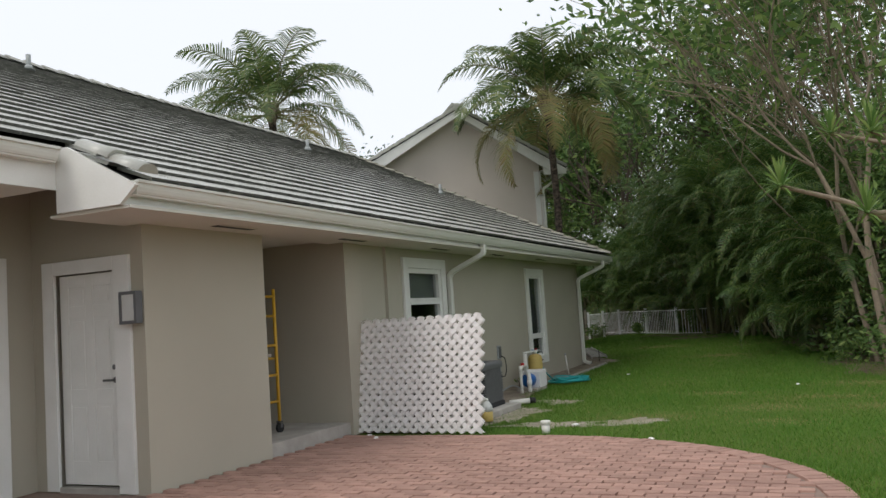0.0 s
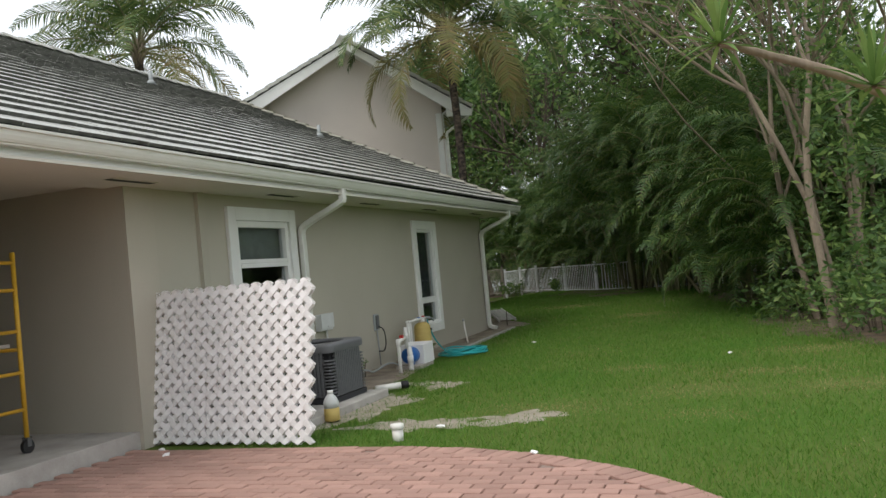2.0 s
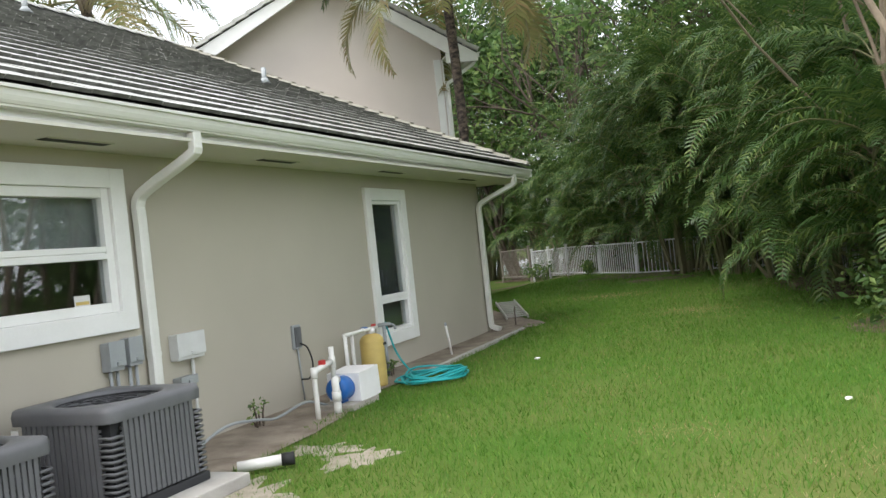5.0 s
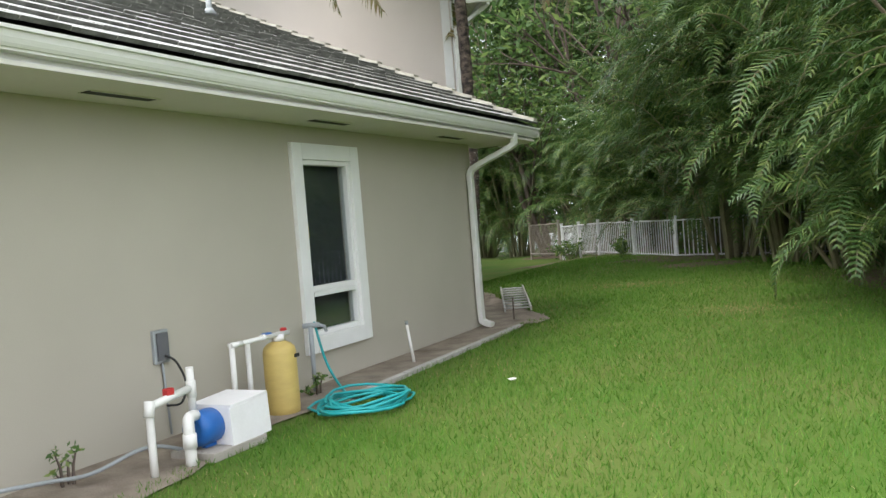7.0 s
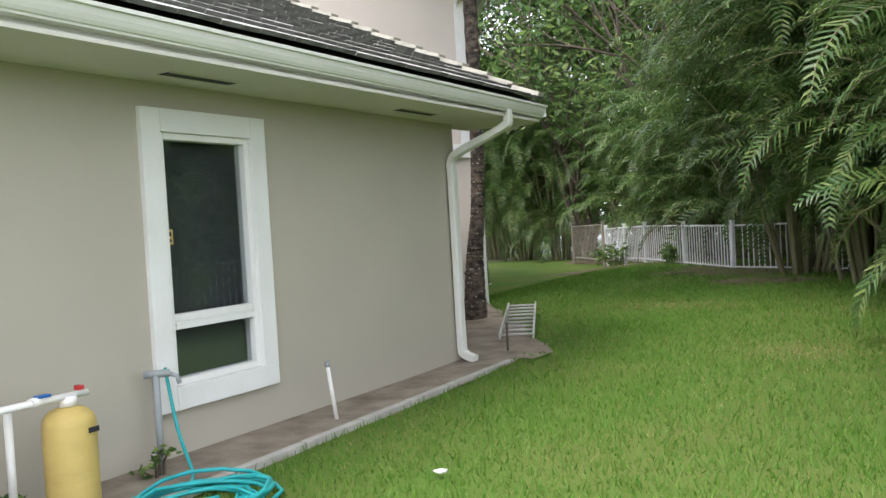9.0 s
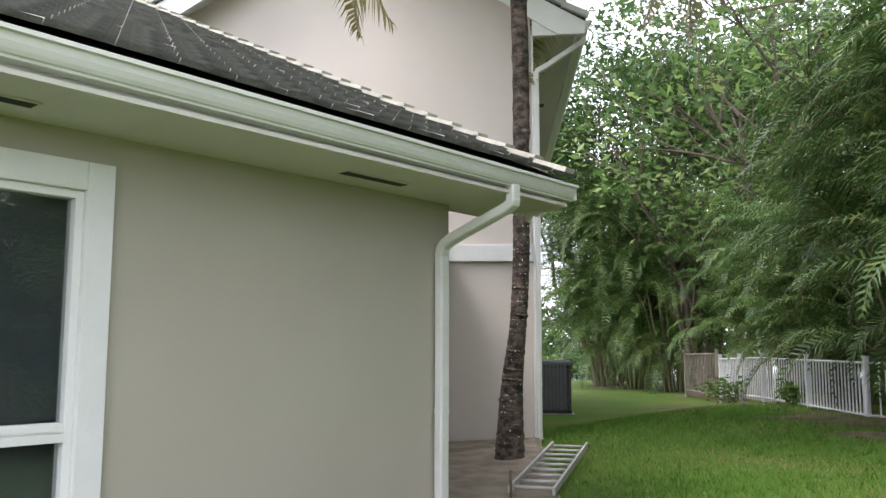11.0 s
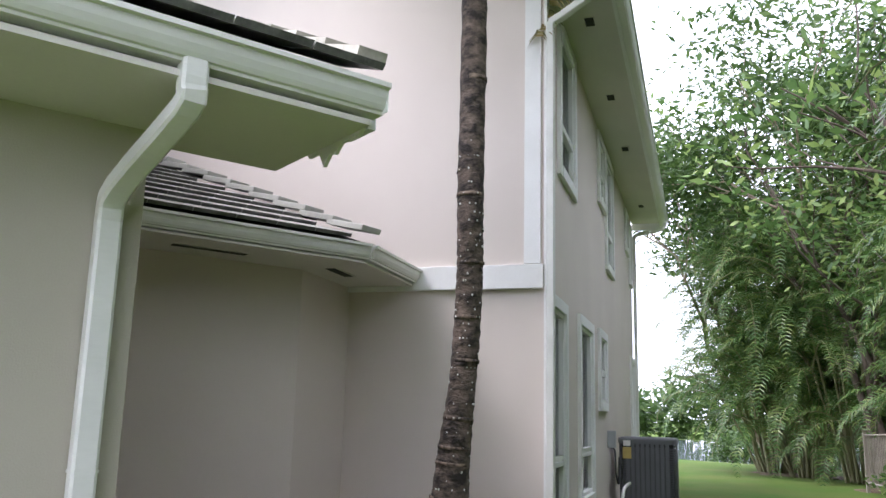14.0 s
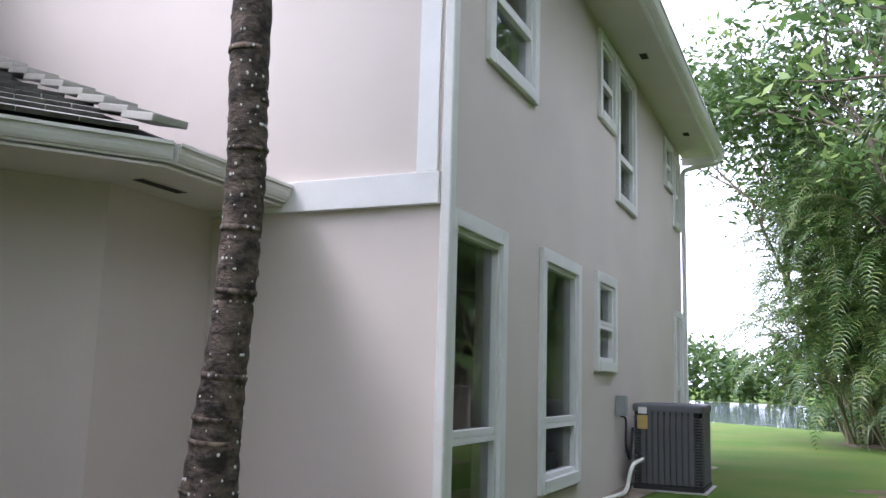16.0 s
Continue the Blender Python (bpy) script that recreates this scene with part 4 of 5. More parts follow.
def woven(c, i, sgn, y0):
    """One slat of a woven lattice: x = c + z cut to the panel, bending over and under its crossings."""
    z0, z1 = max(0.0, -c), min(LH, LW - c)
    if z1 - z0 < 0.05:
        return None
    zs = [z0]
    k = math.ceil(z0 / (PITCH_X / 2) + 0.2)
    while k * PITCH_X / 2 < z1 - 0.01:
        zs.append(k * PITCH_X / 2)
        k += 1
    zs.append(z1)
    bm = bmesh.new()
    rows = []
    for z in zs:
        j = round(z / (PITCH_X / 2))
        y = y0 + 0.009 * sgn * (1 if j % 2 else -1)
        x = c + z
        h = HALF / math.sqrt(2)
        ring = [(x - h, y, z + h), (x + h, y, z - h), (x + h, y + 0.01, z - h), (x - h, y + 0.01, z + h)]
        rows.append([bm.verts.new(((px - LW / 2) * sgn, py, max(0.0, min(LH, pz)))) for px, py, pz in ring])
    for a, b in zip(rows, rows[1:]):
        for q in range(4):
            bm.faces.new((a[q], a[(q + 1) % 4], b[(q + 1) % 4], b[q]))
    bm.faces.new(rows[0])
    bm.faces.new(rows[-1])
    bmesh.ops.recalc_face_normals(bm, faces=bm.faces[:])
    return bm


for layer in range(2):
    y0 = 0.012 + 0.033 * layer
    shift = (0.0, 0.005)[layer]
    for sgn in (1, -1):
        for i in range(-int(LH / PITCH_X) - 1, int(LW / PITCH_X) + 1):
            bm = woven(i * PITCH_X + shift, i, sgn, y0)
            if bm:
                part("slat", bm, VINYL, t)

# jug, capped pipe, litter
t = thing("plastic_jug", pose(-4.30, 10.52, 0.02), "clear plastic jug with yellow liquid in its lower half", "jug")
bm = bmesh.new()
prof = [(0.0, 0.07), (0.01, 0.078), (0.13, 0.078), (0.131, 0.075)]
tube(bm, [(0, 0, z) for z, r in prof], [r for z, r in prof], 16)
part("liquid", bm, YELLOW, t, "yellow liquid")
bm = bmesh.new()
prof = [(0.132, 0.078), (0.19, 0.078), (0.235, 0.055), (0.265, 0.03), (0.27, 0.028)]
tube(bm, [(0, 0, z) for z, r in prof], [r for z, r in prof], 16)
part("shoulder", bm, BOXLIGHT, t)
bm = bmesh.new()
tube(bm, [(0, 0, 0.27), (0, 0, 0.30)], 0.03, 12)
part("cap", bm, VINYL, t)
t = thing("cleanout_pipe", pose(-3.20, 9.62, -0.02), "white capped cleanout pipe at the edge of the paving", "pipe")
bm = bmesh.new()
tube(bm, [(0, 0, 0), (0, 0, 0.12)], 0.048, 14)
part("stub", bm, PVC, t)
bm = bmesh.new()
tube(bm, [(0, 0, 0.12), (0, 0, 0.125), (0, 0, 0.16), (0, 0, 0.165)], [0.05, 0.058, 0.058, 0.05], 14)
part("cap", bm, PVC, t)
t = thing("pipe_scrap", pose(-4.62, 12.25, 0.04, 0, 0, 25), "short white pipe end with a black coupling in the grass", "pipe")
bm = bmesh.new()
tube(bm, [(0, 0, 0.02), (0.32, 0.05, 0.03)], 0.04, 10)
part("pipe", bm, PVC, t)
bm = bmesh.new()
tube(bm, [(0.31, 0.05, 0.03), (0.40, 0.06, 0.03)], 0.047, 10)
part("coupling", bm, BLACK, t)
t = thing("cable", pose(-5.3, 13.2, 0.02), "loose grey cable lying along the wall", "cable")
bm = bmesh.new()
tube(bm, curve_points([(-0.1, -0.6, 0.0), (0.0, -0.2, 0.16), (0.02, 0.2, 0.13), (-0.05, 0.6, 0.06), (0.02, 1.0, 0.12), (0.1, 1.3, 0.02)], 6), 0.013, 6)
part("wire", bm, BOXGREY, t)
rnd = random.Random(3)
for x, y in ((-3.84, 17.0), (-2.95, 10.0), (-5.4, 9.3), (-5.2, 9.1), (-1.85, 9.0), (-0.6, 14.2)):
    bm = bmesh.new()
    bmesh.ops.create_icosphere(bm, subdivisions=1, radius=0.05)
    for v in bm.verts:
        v.co = Vector((v.co.x * rnd.uniform(0.5, 1.3), v.co.y * rnd.uniform(0.4, 1.0), v.co.z * 0.3 + 0.012))
    solid("paper_scrap", bm, VINYL, "small crumpled white scrap on the ground", "litter", kind="", m=pose(x, y, 0.03 if y > 9.3 else 0.02, 0, 0, rnd.uniform(0, 180)), group="scraps")

# scaffold frame in the alcove
t = thing("scaffold_tower", pose(-6.26, 8.62, 0.17), "yellow rolling scaffold frame on a black castor", "scaffold")
for y in (0.0, -0.75):
    bm = bmesh.new()
    tube(bm, [(0, y, 0.13), (0, y, 1.75)], 0.021, 10)
    part("post", bm, SCAFFOLD, t)
    bm = bmesh.new()
    tube(bm, [(-0.02, y, 0.06), (0.02, y, 0.06)], 0.06, 16)
    part("castor", bm, BLACK, t, "black castor wheel")
    part("fork", boxes((-0.032, y - 0.02, 0.06, -0.024, y + 0.02, 0.14), (0.024, y - 0.02, 0.06, 0.032, y + 0.02, 0.14), (-0.032, y - 0.025, 0.13, 0.032, y + 0.025, 0.14)), STEEL, t)
for z in (0.38, 0.70, 1.06, 1.42, 1.66):
    bm = bmesh.new()
    tube(bm, [(0, -0.75, z), (0, 0, z)], 0.016, 8)
    part("rung", bm, SCAFFOLD, t)
bm = boxes((-0.9, -0.7, 0.93, 0.0, -0.1, 0.96))
part("platform", bm, WOOD, t, "bare plywood platform")
for y in (0.0, -0.75):
    bm = bmesh.new()
    tube(bm, [(-1.2, y, 0.06), (-1.2, y, 1.75)], 0.021, 8)
    tube(bm, [(0, y, 0.9), (-1.2, y, 0.9)], 0.016, 8)
    part("brace_post", bm, SCAFFOLD, t)

# ladder on the ground by the palm
t = thing("ladder", pose(-5.58, 21.55, 0.10, 3, 0, 24), "aluminium ladder lying on the dirt beside the palm", "ladder")
for x in (-0.19, 0.19):
    part("stile", boxes((x - 0.012, 0, 0.0, x + 0.012, 2.4, 0.065), bevel=0.004), ALU, t)
for k in range(9):
    bm = bmesh.new()
    tube(bm, [(-0.18, 0.12 + 0.27 * k, 0.035), (0.18, 0.12 + 0.27 * k, 0.035)], 0.015, 6)
    part("rung", bm, ALU, t)
t = thing("plank", pose(-7.0, 25.3, 0.06, 0, 0, 30), "weathered board lying in the dirt bed", "plank")
part("board", boxes((-0.11, 0, 0.0, 0.11, 2.2, 0.035), bevel=0.004), WOOD, t)
t = thing("rod", pose(-5.75, 20.9, 0.0, 3, 2, 0), "thin dark stake standing in the dirt", "stake")
bm = bmesh.new()
tube(bm, [(0.28, 0.2, 0), (0.28, 0.2, 0.36)], 0.012, 6)
part("shaft", bm, BARK_DARK, t)


# ---------------------------------------------------------------- picket fence
def fence_run(a, b, za, zb, label, mt=FENCE_WHITE, height=0.92, gap=0.115, posts=2.0):
    a, b = Vector((*a, za)), Vector((*b, zb))
    t = thing("fence", Matrix.Translation(a), label, "fence", "fence runs")
    v = b - a
    flat = Vector((v.x, v.y, 0))
    ln = flat.length
    turn = math.atan2(v.y, v.x)
    R = Matrix.Rotation(turn, 4, "Z")
    n = max(1, round(ln / posts))
    shape = mesh_of("post", boxes((-0.032, -0.032, -0.25, 0.032, 0.032, height + 0.06), (-0.042, -0.042, height + 0.06, 0.042, 0.042, height + 0.085)), mt)
    for k in range(n + 1):
        o = new("post", shape)
        o.parent = t
        o.matrix_local = Matrix.Translation(v * (k / n)) @ R
    for h in (0.12, height - 0.02):
        bm = bmesh.new()
        p0, p1 = Vector((0, 0, h)), v + Vector((0, 0, h))
        tube(bm, [p0, p1], 0.022, 4)
        part("rail", bm, mt, t)
    pick = mesh_of("picket", boxes((-0.009, -0.009, 0.05, 0.009, 0.009, height)), mt)
    for k in range(1, int(ln / gap)):
        o = new("picket", pick)
        o.parent = t
        o.matrix_local = Matrix.Translation(v * (k * gap / ln)) @ R
    return t


fence_run((-7.55, 32.6), (-9.4, 35.0), 0.24, 0.18, "white metal picket fence on a low rise")
fence_run((-4.85, 29.4), (-7.55, 32.6), 0.22, 0.24, "white metal picket fence beside the palms")
fence_run((-1.13, 27.6), (-4.85, 29.4), 0.22, 0.22, "white metal picket fence running behind the palms")
fence_run((0.5, 22.0), (-1.13, 27.6), 0.1, 0.22, "white metal picket fence half hidden in the hedge")
fence_run((-9.6, 35.3), (-11.4, 37.5), 0.12, 0.08, "grey wooden board fence far behind the trees", FENCE_WOOD, 1.1, 0.13)

# ---------------------------------------------------------------- plants
def frond(V, F, base, azim, lift, length, droop, rnd, pairs=34, leaf=0.55, width=0.03, hang=0.5, stalk=None, vee=0.25):
    """A feather leaf: a bent midrib with a blade to each side; blades go into V, F, the midrib into stalk."""
    p = np.array(base, float)
    e = lift
    step = length / pairs
    out = np.array([math.cos(azim), math.sin(azim), 0.0])
    side = np.array([-math.sin(azim), math.cos(azim), 0.0])
    up = np.array([0.0, 0.0, 1.0])
    rib = [tuple(p)]
    twist = rnd.uniform(-0.35, 0.35)
    for i in range(pairs):
        q = i / pairs
        way = out * math.cos(e) + up * math.sin(e)
        nor = -out * math.sin(e) + up * math.cos(e)
        p = p + way * step
        rib.append(tuple(p))
        e -= droop / pairs * (0.4 + 1.3 * q)
        if q < 0.16:
            continue
        size = leaf * (math.sin(math.pi * min(1, 0.18 + 0.82 * (q - 0.16) / 0.84) ** 0.8) * 0.85 + 0.15)
        for s in (-1, 1):
            d1 = way * 0.55 + side * s * 0.8 + nor * (vee + twist * s) + np.array([rnd.uniform(-0.12, 0.12) for _ in range(3)])
            d1 /= np.linalg.norm(d1)
            d2 = d1 + np.array([0, 0, -hang * rnd.uniform(0.7, 1.4)])
            d2 /= np.linalg.norm(d2)
            mid = p + d1 * size * 0.5
            tip = mid + d2 * size * 0.55
            w = way * width * 0.5
            k = len(V)
            V += [p - w, p + w, mid + w * 0.9, mid - w * 0.9, tip]
            F += [(k, k + 1, k + 2, k + 3), (k + 3, k + 2, k + 4)]
    if stalk is not None:
        n = len(rib)
        keep = rib[::max(1, n // 7)] + [rib[-1]]
        tube(stalk, keep, [0.022 * length / 3 * (1 - 0.85 * i / (len(keep) - 1)) + 0.003 for i in range(len(keep))], 4, False)


def coconut(axis, top_r, base_r, fronds, length, seed, label, old=5, leaf=0.75, ring=True):
    rnd = random.Random(seed)
    t = thing("coconut_palm", pose(*axis[0]), label, "palm tree", "coconut palms")
    o = Vector(axis[0])
    pts = [p - o for p in curve_points(axis, 8)]
    n = len(pts)
    bm = bmesh.new()
    fine, rad = [], []
    steps = int((pts[-1] - pts[0]).length / 0.09)
    for k in range(steps + 1):
        f = k / steps * (n - 1)
        i = min(int(f), n - 2)
        fine.append(pts[i].lerp(pts[i + 1], f - i))
        q = k / steps
        rad.append((base_r + (top_r - base_r) * min(1, q * 3.2) ** 0.6) * (1 + (0.03 if k % 2 else -0.02) + rnd.uniform(-0.02, 0.02)))
    tube(bm, fine, rad, 14)
    part("trunk", bm, PALM_BARK, t)
    if ring:
        bm = bmesh.new()
        for k in range(3, steps, 2):
            if rnd.random() < 0.6:
                d = (fine[k] - fine[k - 1]).normalized() * rnd.uniform(0.008, 0.02)
                tilt = Vector((rnd.uniform(-0.01, 0.01), rnd.uniform(-0.01, 0.01), 0))
                tube(bm, [fine[k] - d + tilt, fine[k] + d + tilt], rad[k] * 1.003, 14)
        part("leaf_scar", bm, PALM_SCAR, t, "pale rings left by fallen leaves")
        bm = bmesh.new()
        for _ in range(330):
            k = rnd.randrange(2, int(steps * 0.75))
            a = rnd.uniform(0, 6.283)
            c = fine[k] + Vector((math.cos(a), math.sin(a), 0)) * rad[k] * 1.0
            s = rnd.uniform(0.002, 0.008)
            bmesh.ops.create_icosphere(bm, subdivisions=1, radius=s, matrix=Matrix.Translation(c) @ Matrix.Diagonal((1, 1, 1.3, 1)))
        part("lichen", bm, LICHEN, t, "white lichen spots")
    head = pts[-1]
    V, F, V2, F2 = [], [], [], []
    st = bmesh.new()
    for k in range(fronds):
        q = k / fronds
        az = k * 2.39996 + rnd.uniform(-0.2, 0.2)
        lift = radians(82 - 95 * q + rnd.uniform(-8, 8))
        dead = k >= fronds - old
        frond(V2 if dead else V, F2 if dead else F, head + Vector((0, 0, 0.1 * (1 - q))), az, lift, length * rnd.uniform(0.85, 1.05) * (0.8 if q < 0.15 else 1), radians(78 + 45 * q + rnd.uniform(-18, 18)), rnd, 58, leaf, 0.05, 0.8, st, 0.1)
    part("midrib", st, CANE, t)
    leaves("crown", V, F, COCO_LEAF, t)
    leaves("old_fronds", V2, F2, COCO_OLD, t, "yellowing lower fronds")
    bm = bmesh.new()
    for k in range(26):
        a = k * 2.4
        c = head + Vector((math.cos(a) * 0.14, math.sin(a) * 0.14, -0.45 + 0.02 * k))
        tube(bm, [head + Vector((0, 0, -0.5 + 0.02 * k)), c + Vector((0, 0, 0.25)), c * 1.0 + Vector((math.cos(a) * 0.12, math.sin(a) * 0.12, 0.5))], [0.07, 0.05, 0.02], 5)
    part("boot", bm, BARK, t, "fibrous leaf bases")
    return t


def areca(x, y, height, canes, seed, spread=0.8, label="dense clump of feathery areca palm"):
    """A clump of slender canes, each with arching feather leaves."""
    rnd = random.Random(seed)
    z = ground_height(x, y)
    t = thing("areca_palm", pose(x, y, z), label, "palm", "areca palms by the fence")
    V, F = [], []
    st, bm = bmesh.new(), bmesh.new()
    for k in range(canes):
        a = rnd.uniform(0, 6.283)
        r = spread * math.sqrt(rnd.random())
        h = height * rnd.uniform(0.12, 0.72)
        foot = Vector((r * 0.5 * math.cos(a), r * 0.5 * math.sin(a), 0))
        head = Vector((r * 1.5 * math.cos(a), r * 1.5 * math.sin(a), h))
        tube(bm, [foot, foot.lerp(head, 0.5) + Vector((0, 0, 0.1)), head], [0.04, 0.032, 0.028], 6, False)
        n = rnd.randint(7, 9)
        for j in range(n):
            q = j / n
            frond(V, F, head, a + rnd.uniform(-2.4, 2.4) if j else a, radians(78 - 62 * q + rnd.uniform(-10, 10)), height * rnd.uniform(0.34, 0.46), radians(85 + 45 * q), rnd, 34, 0.48, 0.034, 0.8, st if j % 2 else None, 0.15)
    part("cane", bm, CANE, t)
    part("midrib", st, CANE, t)
    leaves("crown", V, F, ARECA_LEAF, t)
    return t


def branchy(bm, p, way, length, r, depth, rnd, tips, spreadv=0.6, drift=0.25):
    pts, rad = [p], [r]
    w = way.normalized()
    n = 4
    for i in range(n):
        w = (w + Vector((rnd.uniform(-1, 1), rnd.uniform(-1, 1), rnd.uniform(-0.6, 0.9))) * drift).normalized()
        p = p + w * length / n
        pts.append(p)
        rad.append(r * (1 - 0.4 * (i + 1) / n))
    tube(bm, pts, rad, 7 if r > 0.04 else 4, False)
    if depth == 0:
        tips.append((p, w))
        return
    for k in range(rnd.choice((2, 3, 3))):
        d = (w + Vector((rnd.uniform(-1, 1), rnd.uniform(-1, 1), rnd.uniform(-0.5, 0.8))) * spreadv * 1.3).normalized()
        start = pts[rnd.choice((2, 3, 4, 4))]
        branchy(bm, start, d, length * rnd.uniform(0.6, 0.85), r * 0.55, depth - 1, rnd, tips, spreadv, drift)


def leaf_cloud(V, F, centre, radius, count, size, rnd, flat=0.7):
    for _ in range(count):
        d = np.array([rnd.gauss(0, 1), rnd.gauss(0, 1), rnd.gauss(0, flat)]) * radius * 0.55
        c = np.array(centre) + d
        a = np.array([rnd.gauss(0, 1), rnd.gauss(0, 1), rnd.gauss(-0.2, 0.6)])
        a /= np.linalg.norm(a) + 1e-6
        b = np.cross(a, np.array([rnd.gauss(0, 1), rnd.gauss(0, 1), rnd.gauss(0, 1)]))
        b /= np.linalg.norm(b) + 1e-6
        s = size * rnd.uniform(0.6, 1.3)
        k = len(V)
        V += [c - a * s, c + b * s * 0.38, c + a * s, c - b * s * 0.38]
        F.append((k, k + 1, k + 2, k + 3))


def tree(x, y, height, trunks, seed, label, bark=BARK, foliage=FIG_LEAF, depth=3, leaf_n=42, leaf_s=0.11, cloud=0.75, lean=(0, 0), r=0.13, first=0.42, fan=0.28, vines=0, name="fig_tree", spreadv=0.6):
    rnd = random.Random(seed)
    z = ground_height(x, y)
    t = thing(name, pose(x, y, z), label, "tree", "garden trees")
    tips = []
    for k in range(trunks):
        bm = bmesh.new()
        a = rnd.uniform(0, 6.283)
        foot = Vector((0.45 * math.cos(a), 0.45 * math.sin(a), -0.1)) if trunks > 1 else Vector((0, 0, -0.1))
        way = Vector((lean[0] + fan * math.cos(a) * (trunks > 1), lean[1] + fan * math.sin(a) * (trunks > 1), 1))
        branchy(bm, foot, way, height * first, r * rnd.uniform(0.7, 1.2), depth, rnd, tips, spreadv, 0.16)
        part("trunk", bm, bark, t)
    V, F = [], []
    for p, w in tips:
        leaf_cloud(V, F, p, cloud * rnd.uniform(0.7, 1.3), int(leaf_n * rnd.uniform(0.5, 1.5)), leaf_s, rnd)
    if vines:
        for _ in range(vines):
            a, h = rnd.uniform(0, 6.283), rnd.uniform(0.05, 0.62) * height
            leaf_cloud(V, F, (lean[0] * h + 0.45 * math.cos(a), lean[1] * h + 0.45 * math.sin(a), h), 0.42, 26, 0.075, rnd, 1.2)
    leaves("crown", V, F, foliage, t)
    return t


def shrub(x, y, rx, h, count, size, seed, foliage, label, name="shrub"):
    rnd = random.Random(seed)
    t = thing(name, pose(x, y, ground_height(x, y)), label, "shrub", "shrubs under the trees")
    V, F = [], []
    bm = bmesh.new()
    for _ in range(max(4, count // 60)):
        a, r = rnd.uniform(0, 6.283), rx * math.sqrt(rnd.random()) * 0.85
        top = Vector((r * math.cos(a), r * math.sin(a), h * rnd.uniform(0.25, 0.95) * (1.1 - 0.5 * r / rx)))
        tube(bm, [(top.x * 0.5, top.y * 0.5, -0.05), top * 0.6, top], [0.012, 0.009, 0.004], 4, False)
        leaf_cloud(V, F, top, min(rx, h) * 0.42, 60 if count > 100 else 12, size, rnd, 0.9)
    part("stem", bm, BARK_DARK, t)
    leaves("foliage", V, F, foliage, t)
    return t


coconut([(-7.09, 23.32, 0.02), (-7.06, 23.34, 0.9), (-6.99, 23.37, 1.6), (-6.95, 23.38, 2.3), (-6.92, 23.35, 3.0), (-6.91, 23.34, 4.8), (-6.98, 23.3, 7.35)], 0.098, 0.19, 30, 3.7, 41, "coconut palm with a slender spotted trunk beside the wing", 7, 0.95)
coconut([(-16.6, 24.2, 0.0), (-16.8, 24.0, 4.0), (-16.9, 23.7, 8.7)], 0.13, 0.26, 30, 4.3, 77, "coconut palm rising behind the tiled roof", 6, 1.05, False)
coconut([(-2.6, 30.4, 0.2), (-3.1, 30.6, 4.0), (-3.75, 30.8, 9.6)], 0.11, 0.2, 20, 3.3, 15, "tall thin palm standing over the hedge", 4, 0.75, False)
coconut([(-0.8, 33.0, 0.2), (-1.2, 33.0, 5.0), (-1.0, 33.2, 11.2)], 0.12, 0.2, 20, 3.6, 16, "tall palm in the woods behind the fence", 4, 0.8, False)

arecas = ((-3.5, 28.3, 5.6, 22), (-2.3, 27.0, 6.2, 24), (-1.1, 25.6, 6.2, 24), (-0.2, 23.9, 6.0, 22), (0.5, 22.2, 5.4, 20), (1.4, 24.8, 6.6, 20), (-4.4, 31.6, 6.6, 22), (-2.4, 29.9, 7.0, 22), (0.2, 28.2, 7.4, 22), (-5.9, 33.6, 5.0, 16), (-7.8, 36.4, 5.6, 18), (-1.6, 31.6, 7.2, 20), (1.8, 29.4, 7.4, 20), (-14.7, 41.0, 8.2, 44), (-16.2, 41.8, 7.4, 40), (-13.0, 40.4, 6.4, 30), (1.3, 20.3, 4.6, 14), (-9.6, 38.6, 5.5, 16), (-4.6, 35.0, 7.0, 18))
for k, (x, y, h, n) in enumerate(arecas):
    areca(x, y, h, n, 100 + k, 0.95)

woods = ((1.25, 16.6, 8.0, 3), (1.0, 18.6, 8.5, 4), (0.6, 20.6, 9.0, 4), (1.6, 21.6, 9.0, 4), (0.9, 23.8, 10.0, 4), (2.6, 27.0, 11.5, 3), (2.2, 30.6, 12.0, 3), (-0.2, 33.6, 12.0, 3), (-2.4, 34.6, 12.0, 3), (-4.8, 36.8, 11.5, 3), (-7.4, 36.6, 11.0, 3), (-5.2, 41.0, 12.5, 3), (-0.6, 30.6, 10.0, 3))
for k, (x, y, h, n) in enumerate(woods):
    tree(x, y, h, n, 200 + k, "tall tangled fig tree with pale bare trunks" if k < 5 else "tall dark tree in the woods behind the fence", BARK if k < 5 else BARK_DARK, vines=46 if k < 5 else 8, lean=(0.02, 0.03) if k < 5 else (0, 0), leaf_n=26 if k < 5 else 25, leaf_s=0.13 if k < 5 else 0.16, cloud=0.8 if k < 5 else 1.2, r=0.06 if k < 5 else 0.12, fan=0.12 if k < 5 else 0.28, first=0.5 if k < 5 else 0.42, name="fig_tree")
tree(-10.8, 38.6, 9.5, 4, 301, "ivy-clad multi-stemmed tree by the end of the fence", BARK_DARK, vines=34, leaf_n=60, cloud=1.0, leaf_s=0.13)
tree(-13.6, 43.5, 11.5, 3, 302, "tall light-green tree with fine open branches", BARK, BRIGHT_LEAF, 4, 230, 0.115, 1.1, spreadv=0.7)
tree(-11.6, 47.0, 12.5, 3, 303, "tall light-green tree with fine open branches", BARK, BRIGHT_LEAF, 4, 230, 0.115, 1.1, spreadv=0.7)
